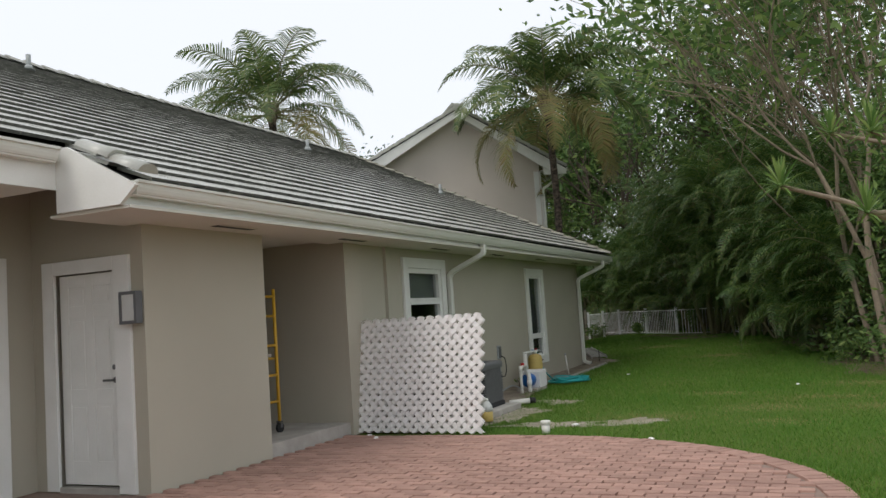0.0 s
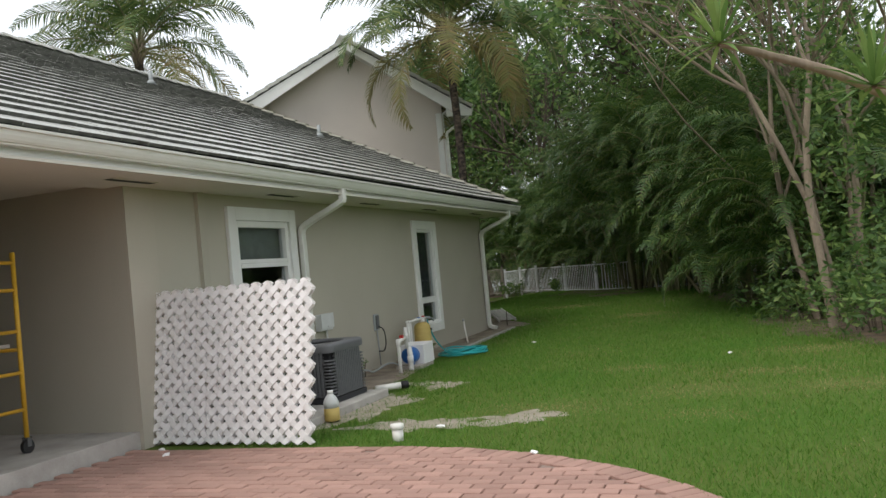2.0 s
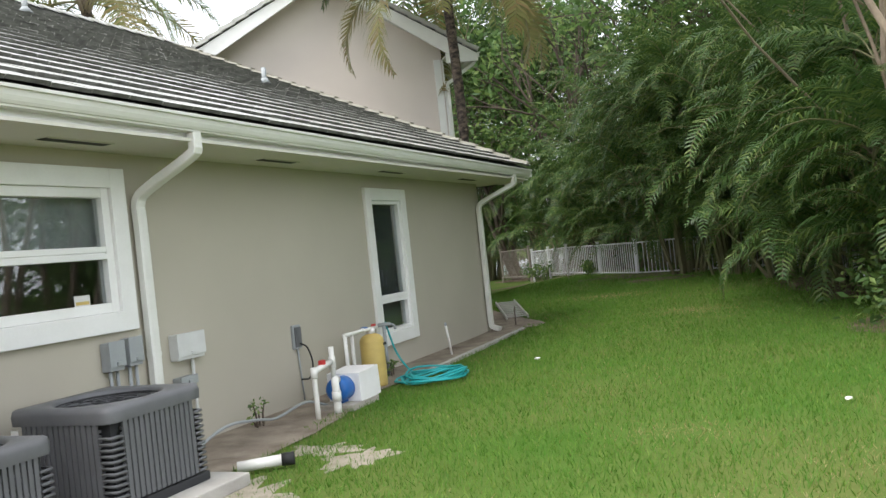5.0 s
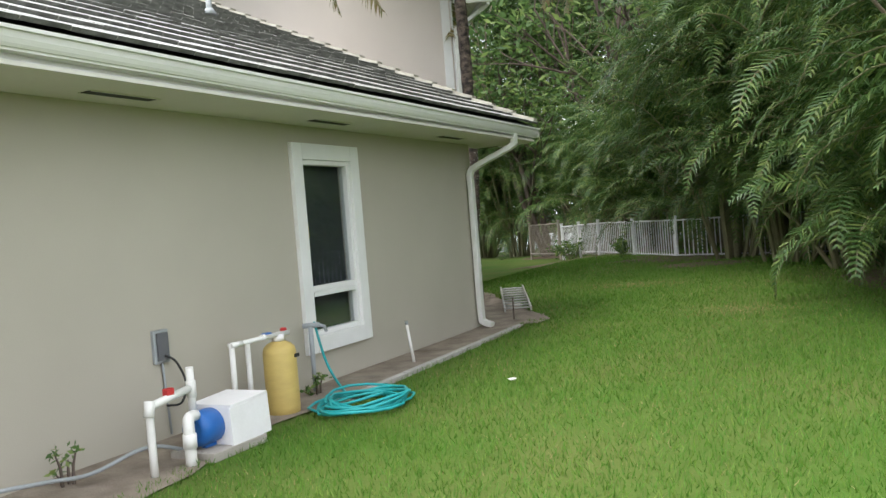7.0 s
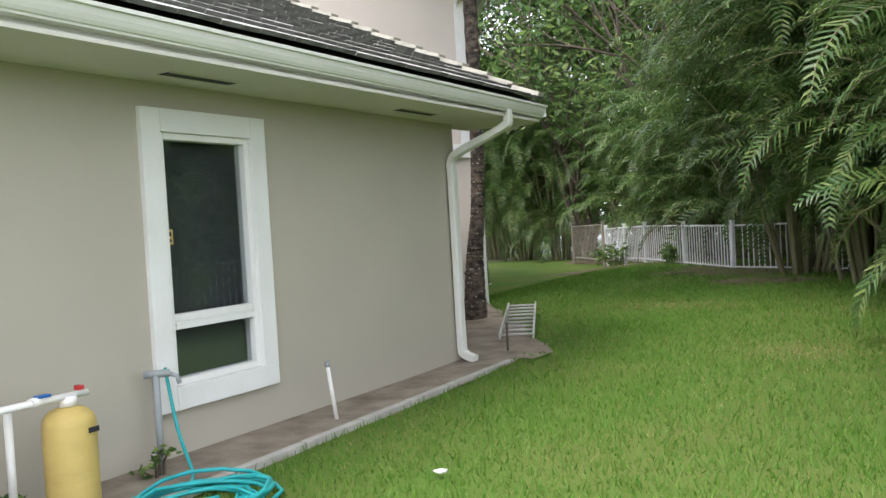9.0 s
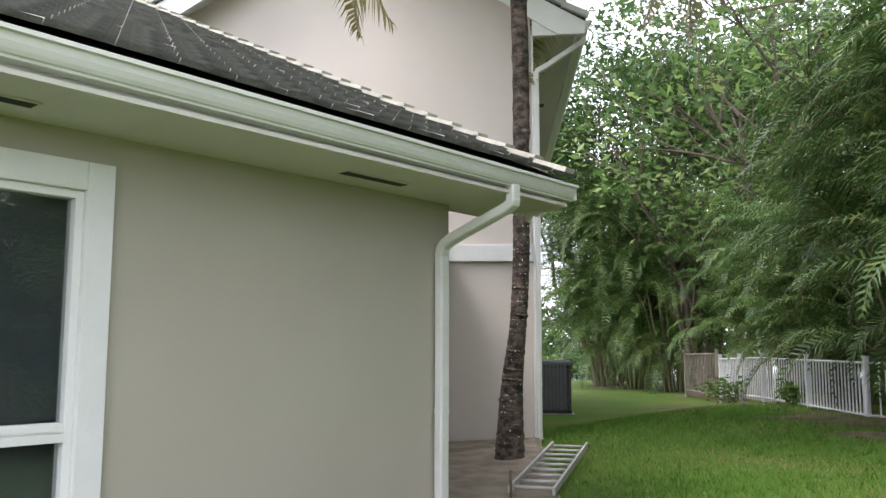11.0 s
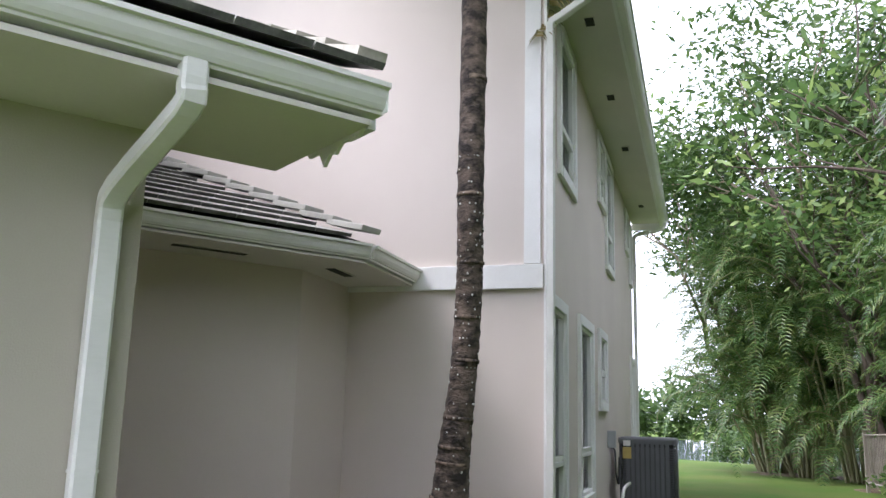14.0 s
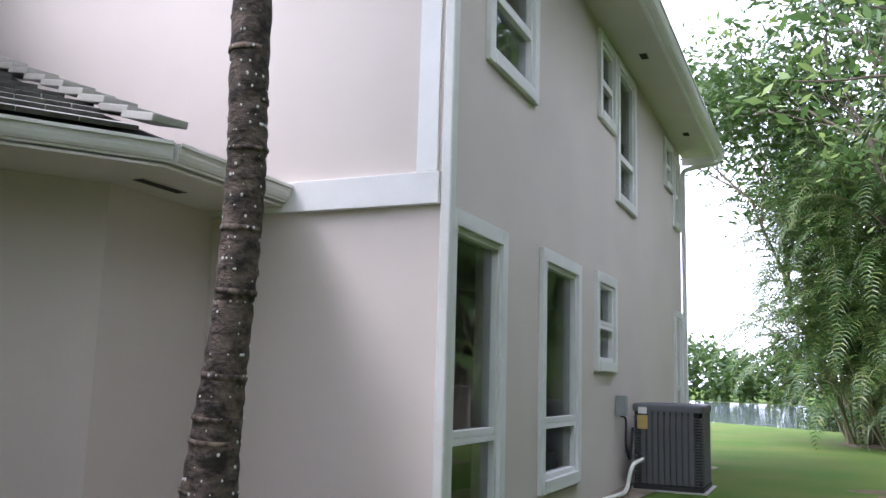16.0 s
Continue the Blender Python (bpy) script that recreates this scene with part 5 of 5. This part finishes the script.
tree(-16.4, 43.0, 8.4, 3, 304, "tall light-green tree with fine open branches", BARK, BRIGHT_LEAF, 4, 200, 0.12, 1.2, lean=(-0.04, 0.0), spreadv=0.7, first=0.5)
for k, (x, y, rx, h, n) in enumerate(((1.4, 16.0, 1.1, 1.0, 900), (0.7, 18.6, 0.9, 0.8, 800), (1.9, 14.6, 0.9, 0.9, 800), (0.3, 20.2, 0.7, 0.8, 600), (2.3, 18.0, 1.1, 2.0, 1400), (1.3, 21.4, 0.9, 1.6, 900), (-8.7, 33.6, 0.5, 0.6, 400), (-6.6, 31.4, 0.4, 0.35, 300))):
    shrub(x, y, rx, h, n, 0.07, 400 + k, FIG_LEAF, "low dark green shrub under the trees")
for k, (x, y, rx, h) in enumerate(((-20.5, 50.2, 2.2, 2.2), (-17.6, 48.0, 1.6, 2.6), (-23.5, 51.0, 1.6, 1.3))):
    shrub(x, y, rx, h, 1500, 0.13, 430 + k, BRIGHT_LEAF, "bright green bush on the lake shore")
shrub(-5.55, 15.45, 0.10, 0.25, 90, 0.035, 440, FIG_LEAF, "small weed growing against the wall", "weed")
shrub(-5.5, 16.4, 0.10, 0.3, 90, 0.035, 441, FIG_LEAF, "small weed growing by the garden tap", "weed")
shrub(-5.5, 13.75, 0.10, 0.35, 90, 0.03, 442, FIG_LEAF, "dry weed in the dirt bed", "weed")
# far woods over the lake
V, F = [], []
rnd = random.Random(9)
for k in range(170):
    x = -130 + 190 * k / 170 + rnd.uniform(-1, 1)
    h = 3.6 + 2.4 * abs(math.sin(x * 0.13)) + rnd.uniform(0, 1.5)
    for j in range(3):
        leaf_cloud(V, F, (x, 100 + rnd.uniform(0, 6), -0.4 + h * (0.25 + 0.3 * j)), 2.2, 60, 0.55, rnd, 0.8)
tagged(leaves("far_woods", V, F, BRIGHT_LEAF), "bright green line of trees across the lake", "woods", kind="stuff")
# dense dark foliage filling the woods behind the fence
V, F = [], []
for k in range(420):
    q = rnd.random()
    x, y = (3.2 + rnd.uniform(-0.8, 1.8), 21 + 13 * q) if k % 2 else (-9 + 15 * q, 42.5 - 9.5 * q + rnd.uniform(-1.0, 2.0))
    leaf_cloud(V, F, (x, y, rnd.uniform(0.3, 5.0)), 1.4, 60, 0.22, rnd, 0.9)
tagged(leaves("woods_undergrowth", V, F, FIG_LEAF), "dark tangled undergrowth of the woods behind the fence", "undergrowth", kind="stuff")

# dracaena over the paving
t = thing("dracaena", pose(1.9, 8.6, 0.0), "dracaena with bare forked branches and spiky leaf rosettes", "tree")
o = Vector((1.9, 8.6, 0))
heads = [(-0.26, 6.55, 2.22), (0.36, 6.6, 2.54), (0.28, 6.6, 1.97), (0.12, 7.7, 2.75), (0.65, 7.4, 2.9), (0.75, 7.2, 2.2), (0.62, 6.9, 1.75)]
mids = [(0.55, 7.1, 2.05), (1.4, 8.0, 2.3), (1.2, 7.7, 2.1), (1.6, 8.2, 2.4), (1.3, 8.2, 2.6), (1.8, 8.2, 1.8), (1.4, 7.7, 1.7)]
rnd = random.Random(31)
bm = bmesh.new()
tube(bm, curve_points([(0, 0, -0.05), (0.05, -0.1, 0.8), (-0.05, -0.1, 1.5)], 5), [0.07 - 0.002 * i for i in range(11)], 9)
part("trunk", bm, BARK, t)
V, F = [], []
for h, m in zip(heads, mids):
    bm = bmesh.new()
    line = curve_points([(-0.05, -0.1, 1.45), Vector(m) - o + Vector((0, 0, -0.15)), (Vector(m) + Vector(h)) / 2 - o + Vector((0.03, 0, -0.06)), Vector(h) - o], 6)
    tube(bm, line, [0.035 - 0.02 * i / (len(line) - 1) for i in range(len(line))], 7)
    part("branch", bm, BARK, t)
    c = np.array(Vector(h) - o)
    for k in range(46):
        a, e = k * 2.4, radians(88 - 110 * k / 46)
        d = np.array([math.cos(a) * math.cos(e), math.sin(a) * math.cos(e), math.sin(e)])
        s = np.array([-math.sin(a), math.cos(a), 0]) * 0.011
        ln = 0.27 * rnd.uniform(0.8, 1.15)
        i = len(V)
        mid, tip = c + d * ln * 0.55, c + d * ln + np.array([0, 0, -0.03])
        V += [c - s * 0.6, c + s * 0.6, mid + s, mid - s, tip]
        F += [(i, i + 1, i + 2, i + 3), (i + 3, i + 2, i + 4)]
leaves("rosettes", V, F, DRAC_LEAF, t, "spiky green leaf rosettes")
# dead hanging frond
for x, y, z in ((-2.9, 29.3, 6.2), (-0.2, 27.2, 6.0)):
    V, F = [], []
    tt = thing("dead_frond", pose(x, y, z), "dry orange palm frond caught in the hedge", "palm frond")
    for a in (0.3, 2.5, 4.4):
        frond(V, F, (0, 0, 0), a, radians(-20), 1.1, radians(60), rnd, 18, 0.35, 0.05, 0.8)
    leaves("blades", V, F, DEAD_LEAF, tt)

# ---------------------------------------------------------------- roof tiles
def tile_bm(w, l, th=0.032):
    """A flat roof tile: nose at the origin's low end, upper end sunk; local x runs up the slope."""
    bm = bmesh.new()
    box(bm, 0, -w / 2 + 0.003, 0.0, l, w / 2 - 0.003, th)
    for v in bm.verts:
        if v.co.x > l / 2:
            v.co.z -= 0.036
        elif v.co.z < th / 2:
            v.co.x += 0.01
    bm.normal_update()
    # the nose face gets the dark slot, so each course has a painted shade line
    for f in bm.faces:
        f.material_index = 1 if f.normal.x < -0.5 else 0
    return bm


PITCH = math.atan(SLOPE)
ROWS_UP, STEP, TW = 24, 8.0 / 24, 0.335
UPM = Matrix(((-math.cos(PITCH), 0, math.sin(PITCH), 0), (0, -1, 0, 0), (math.sin(PITCH), 0, math.cos(PITCH), 0), (0, 0, 0, 1)))
bm = bmesh.new()
prism(bm, [(-5.06, 2.70), (-12.2, roof_z(-12.2) - 0.06), (-12.2, roof_z(-12.2) - 0.12), (-5.06, 2.64)], "y", 5.1, 21.41)
prism(bm, [(-5.78, 3.05), (-12.2, roof_z(-12.2) - 0.06), (-12.2, roof_z(-12.2) - 0.12), (-5.78, 3.01)], "y", -8, 5.1)
prism(bm, [(-19.5, 2.64), (-12.2, roof_z(-12.2) - 0.06), (-12.2, roof_z(-12.2) - 0.12), (-19.5, 2.60)], "y", -8, 21.41)
main_roof = solid("roof_main", bm, UNDERLAY, "long low-pitched roof of grey-green flat concrete tiles", "roof")
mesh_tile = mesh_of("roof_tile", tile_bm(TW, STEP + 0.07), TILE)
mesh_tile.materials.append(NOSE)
rnd = random.Random(17)


def lay(row, y, origin_x, origin_z, target, up=UPM, lift=0.022):
    x = origin_x - math.cos(PITCH) * STEP * row
    z = origin_z + math.sin(PITCH) * STEP * row
    return Matrix.Translation((x, y, z + lift + rnd.uniform(-0.003, 0.003))) @ up


near, rest = 0, bmesh.new()
cols = int((21.55 - 5.1) / TW)
for row in range(ROWS_UP):
    for col in range(-39, cols):
        y = 21.20 - TW * (cols - 1 - col) - (TW / 2 if row % 2 else 0) + 0.0
        if y < 5.25 and row < 3 or y < -8:
            continue
        m = lay(row, y, -5.0, 2.70, None)
        if row < 6 and y > 5.2 and near < 300:
            near += 1
            o = new("roof_tile", mesh_tile)
            o.parent = main_roof
            o.matrix_world = m
        else:
            k = len(rest.verts)
            vs = [rest.verts.new(m @ Vector(c)) for c in ((0.01, -TW / 2 + 0.003, 0), (0.01, TW / 2 - 0.003, 0), (STEP + 0.07, TW / 2 - 0.003, -0.036), (STEP + 0.07, -TW / 2 + 0.003, -0.036), (0, -TW / 2 + 0.003, 0.032), (0, TW / 2 - 0.003, 0.032), (STEP + 0.07, TW / 2 - 0.003, -0.004), (STEP + 0.07, -TW / 2 + 0.003, -0.004))]
            # nose quad in slot 1, the colour with the shade painted in
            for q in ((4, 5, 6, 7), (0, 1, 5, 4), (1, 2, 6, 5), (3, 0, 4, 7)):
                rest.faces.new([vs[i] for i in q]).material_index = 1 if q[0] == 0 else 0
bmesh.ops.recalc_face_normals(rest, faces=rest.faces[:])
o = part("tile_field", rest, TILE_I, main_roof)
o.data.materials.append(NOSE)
o["kind"] = "stuff"


def cap_run(a, b, name, owner, r=0.11, each=0.36, mt=TILE):
    """Half-round cap tiles laid along a line, each lapping the next."""
    a, b = Vector(a), Vector(b)
    n = max(1, int((b - a).length / each))
    way = (b - a).normalized()
    side = way.cross(Vector((0, 0, 1))).normalized()
    up = side.cross(way)
    for k in range(n):
        p = a + way * each * k
        bm = bmesh.new()
        ringa, ringb = [], []
        for i in range(9):
            an = math.pi * i / 8
            ringa.append(bm.verts.new(p + side * math.cos(an) * r * 1.12 + up * (math.sin(an) * r * 0.8 + 0.02)))
            ringb.append(bm.verts.new(p + way * (each + 0.05) + side * math.cos(an) * r * 0.95 + up * (math.sin(an) * r * 0.68)))
        for i in range(8):
            bm.faces.new((ringa[i], ringa[i + 1], ringb[i + 1], ringb[i])).smooth = True
        bm.faces.new(ringa[::-1])
        bm.faces.new(ringb)
        bmesh.ops.recalc_face_normals(bm, faces=bm.faces[:])
        part(name, bm, mt, owner)


cap_run((-12.2, -8, 6.2), (-12.2, 21.4, 6.2), "ridge_tile", main_roof)
cap_run((-4.92, 5.16, 2.74), (-5.80, 5.16, 3.17), "cap_tile", main_roof, 0.10)
# rake edge: pale mortar-edged end tiles
for row in range(ROWS_UP):
    x = -5.02 - math.cos(PITCH) * STEP * row
    z = 2.755 + math.sin(PITCH) * STEP * row
    m = Matrix.Translation((x, 21.31, z)) @ UPM
    bm = bmesh.new()
    box(bm, 0.0, -0.07, 0.0, STEP + 0.05, 0.07, 0.05)
    for v in bm.verts:
        if v.co.x > 0.2:
            v.co.z -= 0.035
        v.co = m @ v.co
    part("edge_tile", bm, TILE_EDGE, main_roof, "pale worn edge tile")
# vent stubs on the roof
for x, y in ((-10.6, 16.2), (-8.6, 19.0), (-11.6, 9.6)):
    t = thing("roof_vent_pipe", pose(x, y, roof_z(x)), "short grey vent pipe through the roof", "vent pipe")
    bm = bmesh.new()
    tube(bm, [(0, 0, -0.05), (0, 0, 0.24)], 0.04, 10)
    part("pipe", bm, BOXGREY, t)
    bm = bmesh.new()
    tube(bm, [(0, 0, -0.02), (0, 0, 0.07)], [0.11, 0.045], 10)
    part("flashing", bm, BOXGREY, t)

# link roof tiles
link_roof = bpy.data.objects["roof_link"]
bm = bmesh.new()
p2 = math.atan(LS)
for row in range(11):
    for k in range(9):
        y = 20.85 + TW * k - (TW / 2 if row % 2 else 0)
        x, z = -8.08 - math.cos(p2) * STEP * row, 2.735 + math.sin(p2) * STEP * row
        up2 = Matrix(((-math.cos(p2), 0, math.sin(p2), 0), (0, -1, 0, 0), (math.sin(p2), 0, math.cos(p2), 0), (0, 0, 0, 1)))
        if y + TW / 2 < 23.24 + HIP * (x + 8.12):
            bx = tile_bm(TW, STEP + 0.07)
            me = bpy.data.meshes.new("roof_tile")
            bx.to_mesh(me)
            bx.free()
            me.materials.append(TILE)
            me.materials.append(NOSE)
            o = new("roof_tile", me)
            o.parent = link_roof
            o.matrix_world = Matrix.Translation((x, y, z)) @ up2
way = Vector((-1, -HIP, LS)).normalized()
side = Vector((HIP, -1, 0)).normalized()
turn = Matrix((way, side, way.cross(side) * -1)).transposed().to_4x4()
if turn.determinant() < 0:
    turn = Matrix((way, -side, way.cross(side) * -1)).transposed().to_4x4()
if (turn @ Vector((0, 0, 1))).z < 0:
    turn = turn @ Matrix.Rotation(math.pi, 4, "X")
rnd = random.Random(52)
for k in range(12):
    bm = bmesh.new()
    box(bm, 0.0, -0.12, 0.0, 0.42, 0.12, 0.05, bevel=0.008)
    for v in bm.verts:
        v.co.z -= 0.05 * v.co.x / 0.42 + 0.25 * abs(v.co.y) ** 1.5
    bmesh.ops.transform(bm, matrix=Matrix.Translation(Vector((-8.06, 23.2, 2.80)) + way * 0.36 * k + Vector((0, 0, rnd.uniform(-0.006, 0.006)))) @ turn, verts=bm.verts[:])
    part("cap_tile", bm, TILE, link_roof)
# wing roof tiles
wing_roof = bpy.data.objects["roof_wing"]
pw = math.atan(WS)
rest = bmesh.new()
for sgn in (1, -1):
    for row in range(12):
        for k in range(34):
            s = -0.32 + TW * k
            off = 0.74 - math.cos(pw) * STEP * row
            z = 5.94 + math.sin(pw) * STEP * row
            m = Matrix.Translation((off if sgn > 0 else -5.2 - off, s, z)) @ Matrix(((-sgn * math.cos(pw), 0, sgn * math.sin(pw), 0), (0, -sgn, 0, 0), (math.sin(pw), 0, math.cos(pw), 0), (0, 0, 0, 1)))
            box(rest, 0, -TW / 2 + 0.003, 0, STEP + 0.05, TW / 2 - 0.003, 0.03, m=m @ Matrix.Rotation(0.08, 4, "Y"))
o = part("tile_field", rest, TILE_I, wing_roof)
o["kind"] = "stuff"
inv = SIDE.copy()
cap_bm = bmesh.new()
for k in range(32):
    tube(cap_bm, [(-2.6, -0.5 + 0.37 * k, wing_z(-2.6) + 0.0), (-2.6, -0.09 + 0.37 * k, wing_z(-2.6) - 0.02)], [0.13, 0.11], 10)
part("ridge_cap", cap_bm, TILE, wing_roof)
for sgn in (1, -1):
    for row in range(12):
        bm = bmesh.new()
        off = 0.74 - math.cos(pw) * STEP * row
        z = 5.94 + math.sin(pw) * STEP * row
        m = Matrix.Translation((off if sgn > 0 else -5.2 - off, -0.46, z)) @ Matrix(((-sgn * math.cos(pw), 0, sgn * math.sin(pw), 0), (0, -sgn, 0, 0), (math.sin(pw), 0, math.cos(pw), 0), (0, 0, 0, 1)))
        box(bm, 0, -0.06, -0.03, STEP + 0.04, 0.06, 0.05, m=m @ Matrix.Rotation(0.08, 4, "Y"))
        part("edge_tile", bm, TILE, wing_roof)

# ---------------------------------------------------------------- clay pavers
PC, PR = (-3.2, 6.0), 3.25


def on_paving(x, y):
    if x < HX + 0.01 or y > 9.36:
        return x < HX and x > -7.2 and y < 5.9
    if y > 6:
        return (x - PC[0]) ** 2 + (y - PC[1]) ** 2 < (PR - 0.13) ** 2 or (x < -3.2 and y < 9.3)
    return x < PC[0] + PR - 0.13 + 0.35 * (6 - y)


bm = bmesh.new()
edge = [(PC[0] + PR * math.sin(a), PC[1] + PR * math.cos(a)) for a in [math.pi / 2 * k / 24 for k in range(25)]]
outline = [(-5.74, 9.38), (-3.4, 9.34)] + edge[1:] + [(4.95, -8), (-7.19, -8), (-7.19, 5.92), (-5.74, 5.92)]
prism(bm, outline, "z", -0.05, 0.008)
paving = solid("pavement", bm, SAND, "red clay brick paving with a rounded border", "paving")
BW, BL = 0.105, 0.212
bm = bmesh.new()
box(bm, -BL / 2 + 0.004, -BW / 2 + 0.004, 0, BL / 2 - 0.004, BW / 2 - 0.004, 0.022)
bmesh.ops.bevel(bm, geom=[e for e in bm.edges if all(v.co.z > 0.01 for v in e.verts)], offset=0.005, segments=1, affect="EDGES")
brick_mesh = mesh_of("brick", bm, BRICK)
rnd = random.Random(23)
near, rest = 0, bmesh.new()
spots = []
for j in range(int((9.4 - -3.0) / BW)):
    y = 9.26 - BW * j
    for i in range(46):
        x = -5.64 + BL * i + (BL / 2 if j % 2 else 0)
        if on_paving(x, y) and on_paving(x - 0.1, y) and on_paving(x + 0.1, y):
            spots.append((x, y, 0.0))
for k in range(48):
    a = math.pi / 2 * (k + 0.5) / 48
    spots.append((PC[0] + (PR - 0.06) * math.sin(a), PC[1] + (PR - 0.06) * math.cos(a), math.pi / 2 - a + math.pi / 2 * 0))
spots.sort(key=lambda s: -s[1])
for x, y, a in spots:
    z = 0.004 + rnd.uniform(-0.004, 0.004)
    m = Matrix.Translation((x, y, z)) @ Euler((rnd.uniform(-0.015, 0.015), rnd.uniform(-0.012, 0.012), a + rnd.uniform(-0.015, 0.015))).to_matrix().to_4x4()
    if near < 300:
        near += 1
        o = new("brick", brick_mesh)
        o.parent = paving
        o.matrix_world = m
    else:
        c = [(-BL / 2 + 0.004, -BW / 2 + 0.004), (BL / 2 - 0.004, -BW / 2 + 0.004), (BL / 2 - 0.004, BW / 2 - 0.004), (-BL / 2 + 0.004, BW / 2 - 0.004)]
        lo = [rest.verts.new(m @ Vector((p, q, 0.0))) for p, q in c]
        hi = [rest.verts.new(m @ Vector((p * 0.96, q * 0.92, 0.022))) for p, q in c]
        rest.faces.new(hi)
        for i in range(4):
            rest.faces.new((lo[i], lo[(i + 1) % 4], hi[(i + 1) % 4], hi[i]))
o = part("brick_field", rest, BRICK_I, paving)
o["kind"] = "stuff"

# ---------------------------------------------------------------- grass blades
rng = np.random.default_rng(6)
N = 400000
gy = 6.2 + 26 * rng.random(N) ** 1.7
gx = rng.uniform(-8.5, 2.6, N)
wob = np.sin(gx * 2.1 + 1.3 * np.sin(gy * 1.7)) + np.sin(gy * 1.4 + 2.0 * np.sin(gx * 0.9)) + rng.normal(0, 0.5, N)
keep = np.ones(N, bool)
keep &= ~((gy < 9.42) & (((gx - PC[0]) ** 2 + (gy - PC[1]) ** 2 < PR ** 2) | (gx < -3.2)))
keep &= gx > np.where(gy < 13.6, -4.75, np.where(gy < 21, -5.02 - 0.03 * (gy - 15), -4.9 - 0.75 * (gy - 21.0)))
keep &= ~((gx > 0.9) & (gy > 14.5) & (gx > 1.2 - 0.15 * (gy - 14.5)))
keep &= ~(wob > 2.15)
for cx, cy, rx, ry in ((-4.25, 11.2, 0.4, 0.8), (-3.9, 12.7, 0.2, 0.3), (-2.35, 10.5, 0.36, 0.28), (-3.3, 10.3, 0.4, 0.25)):
    keep &= ~((((gx - cx) / rx) ** 2 + ((gy - cy) / ry) ** 2 < 1) & (rng.random(N) < 0.7))
dry = np.where(wob > 1.35, 0.22, 0.02)
for cx, cy, rx, ry in ((-0.9, 11.6, 0.6, 0.4), (-0.1, 12.7, 0.7, 0.35), (0.5, 11.7, 0.6, 0.45), (-1.7, 13.4, 0.5, 0.3), (-0.7, 10.4, 0.5, 0.3), (-4.6, 24.5, 0.9, 0.45), (-2.6, 21.5, 0.8, 0.4), (0.3, 14.5, 0.7, 0.4), (-2.2, 10.9, 0.8, 0.4)):
    dry = np.maximum(dry, 0.9 * np.exp(-(((gx - cx) / rx) ** 2 + ((gy - cy) / ry) ** 2)))
is_dry = (rng.random(N) < dry)[keep]
gx, gy = gx[keep], gy[keep]
n = len(gx)
gz = np.array([ground_height(a, b) for a, b in zip(gx, gy)])
ang, hh = rng.uniform(0, 6.283, n), rng.uniform(0.02, 0.06, n) * np.where(gy < 12, 0.9, 1.1)
ww = rng.uniform(0.0022, 0.0045, n) * (1 + np.maximum(0, gy - 10) * 0.05)
lx, ly = rng.normal(0, 0.022, n), rng.normal(0, 0.022, n)
co = np.empty((n, 3, 3))
co[:, 0] = np.stack([gx - ww * np.cos(ang), gy - ww * np.sin(ang), gz - 0.005], 1)
co[:, 1] = np.stack([gx + ww * np.cos(ang), gy + ww * np.sin(ang), gz - 0.005], 1)
co[:, 2] = np.stack([gx + lx, gy + ly, gz + hh], 1)


def blades(name, points, mt, label):
    k = len(points)
    me = bpy.data.meshes.new(name)
    me.vertices.add(3 * k)
    me.vertices.foreach_set("co", points.ravel())
    me.loops.add(3 * k)
    me.loops.foreach_set("vertex_index", np.arange(3 * k, dtype=np.int32))
    me.polygons.add(k)
    me.polygons.foreach_set("loop_start", np.arange(0, 3 * k, 3, dtype=np.int32))
    me.update()
    me.validate()
    me.materials.append(mt)
    tagged(new(name, me), label, "grass", kind="stuff")


co[is_dry, 2, 2] -= 0.4 * hh[is_dry]
blades("grass", co[~is_dry], GRASS, "short uneven green lawn grass")
blades("dry_grass", co[is_dry], STRAW, "straw-coloured dry blades scattered through the lawn")
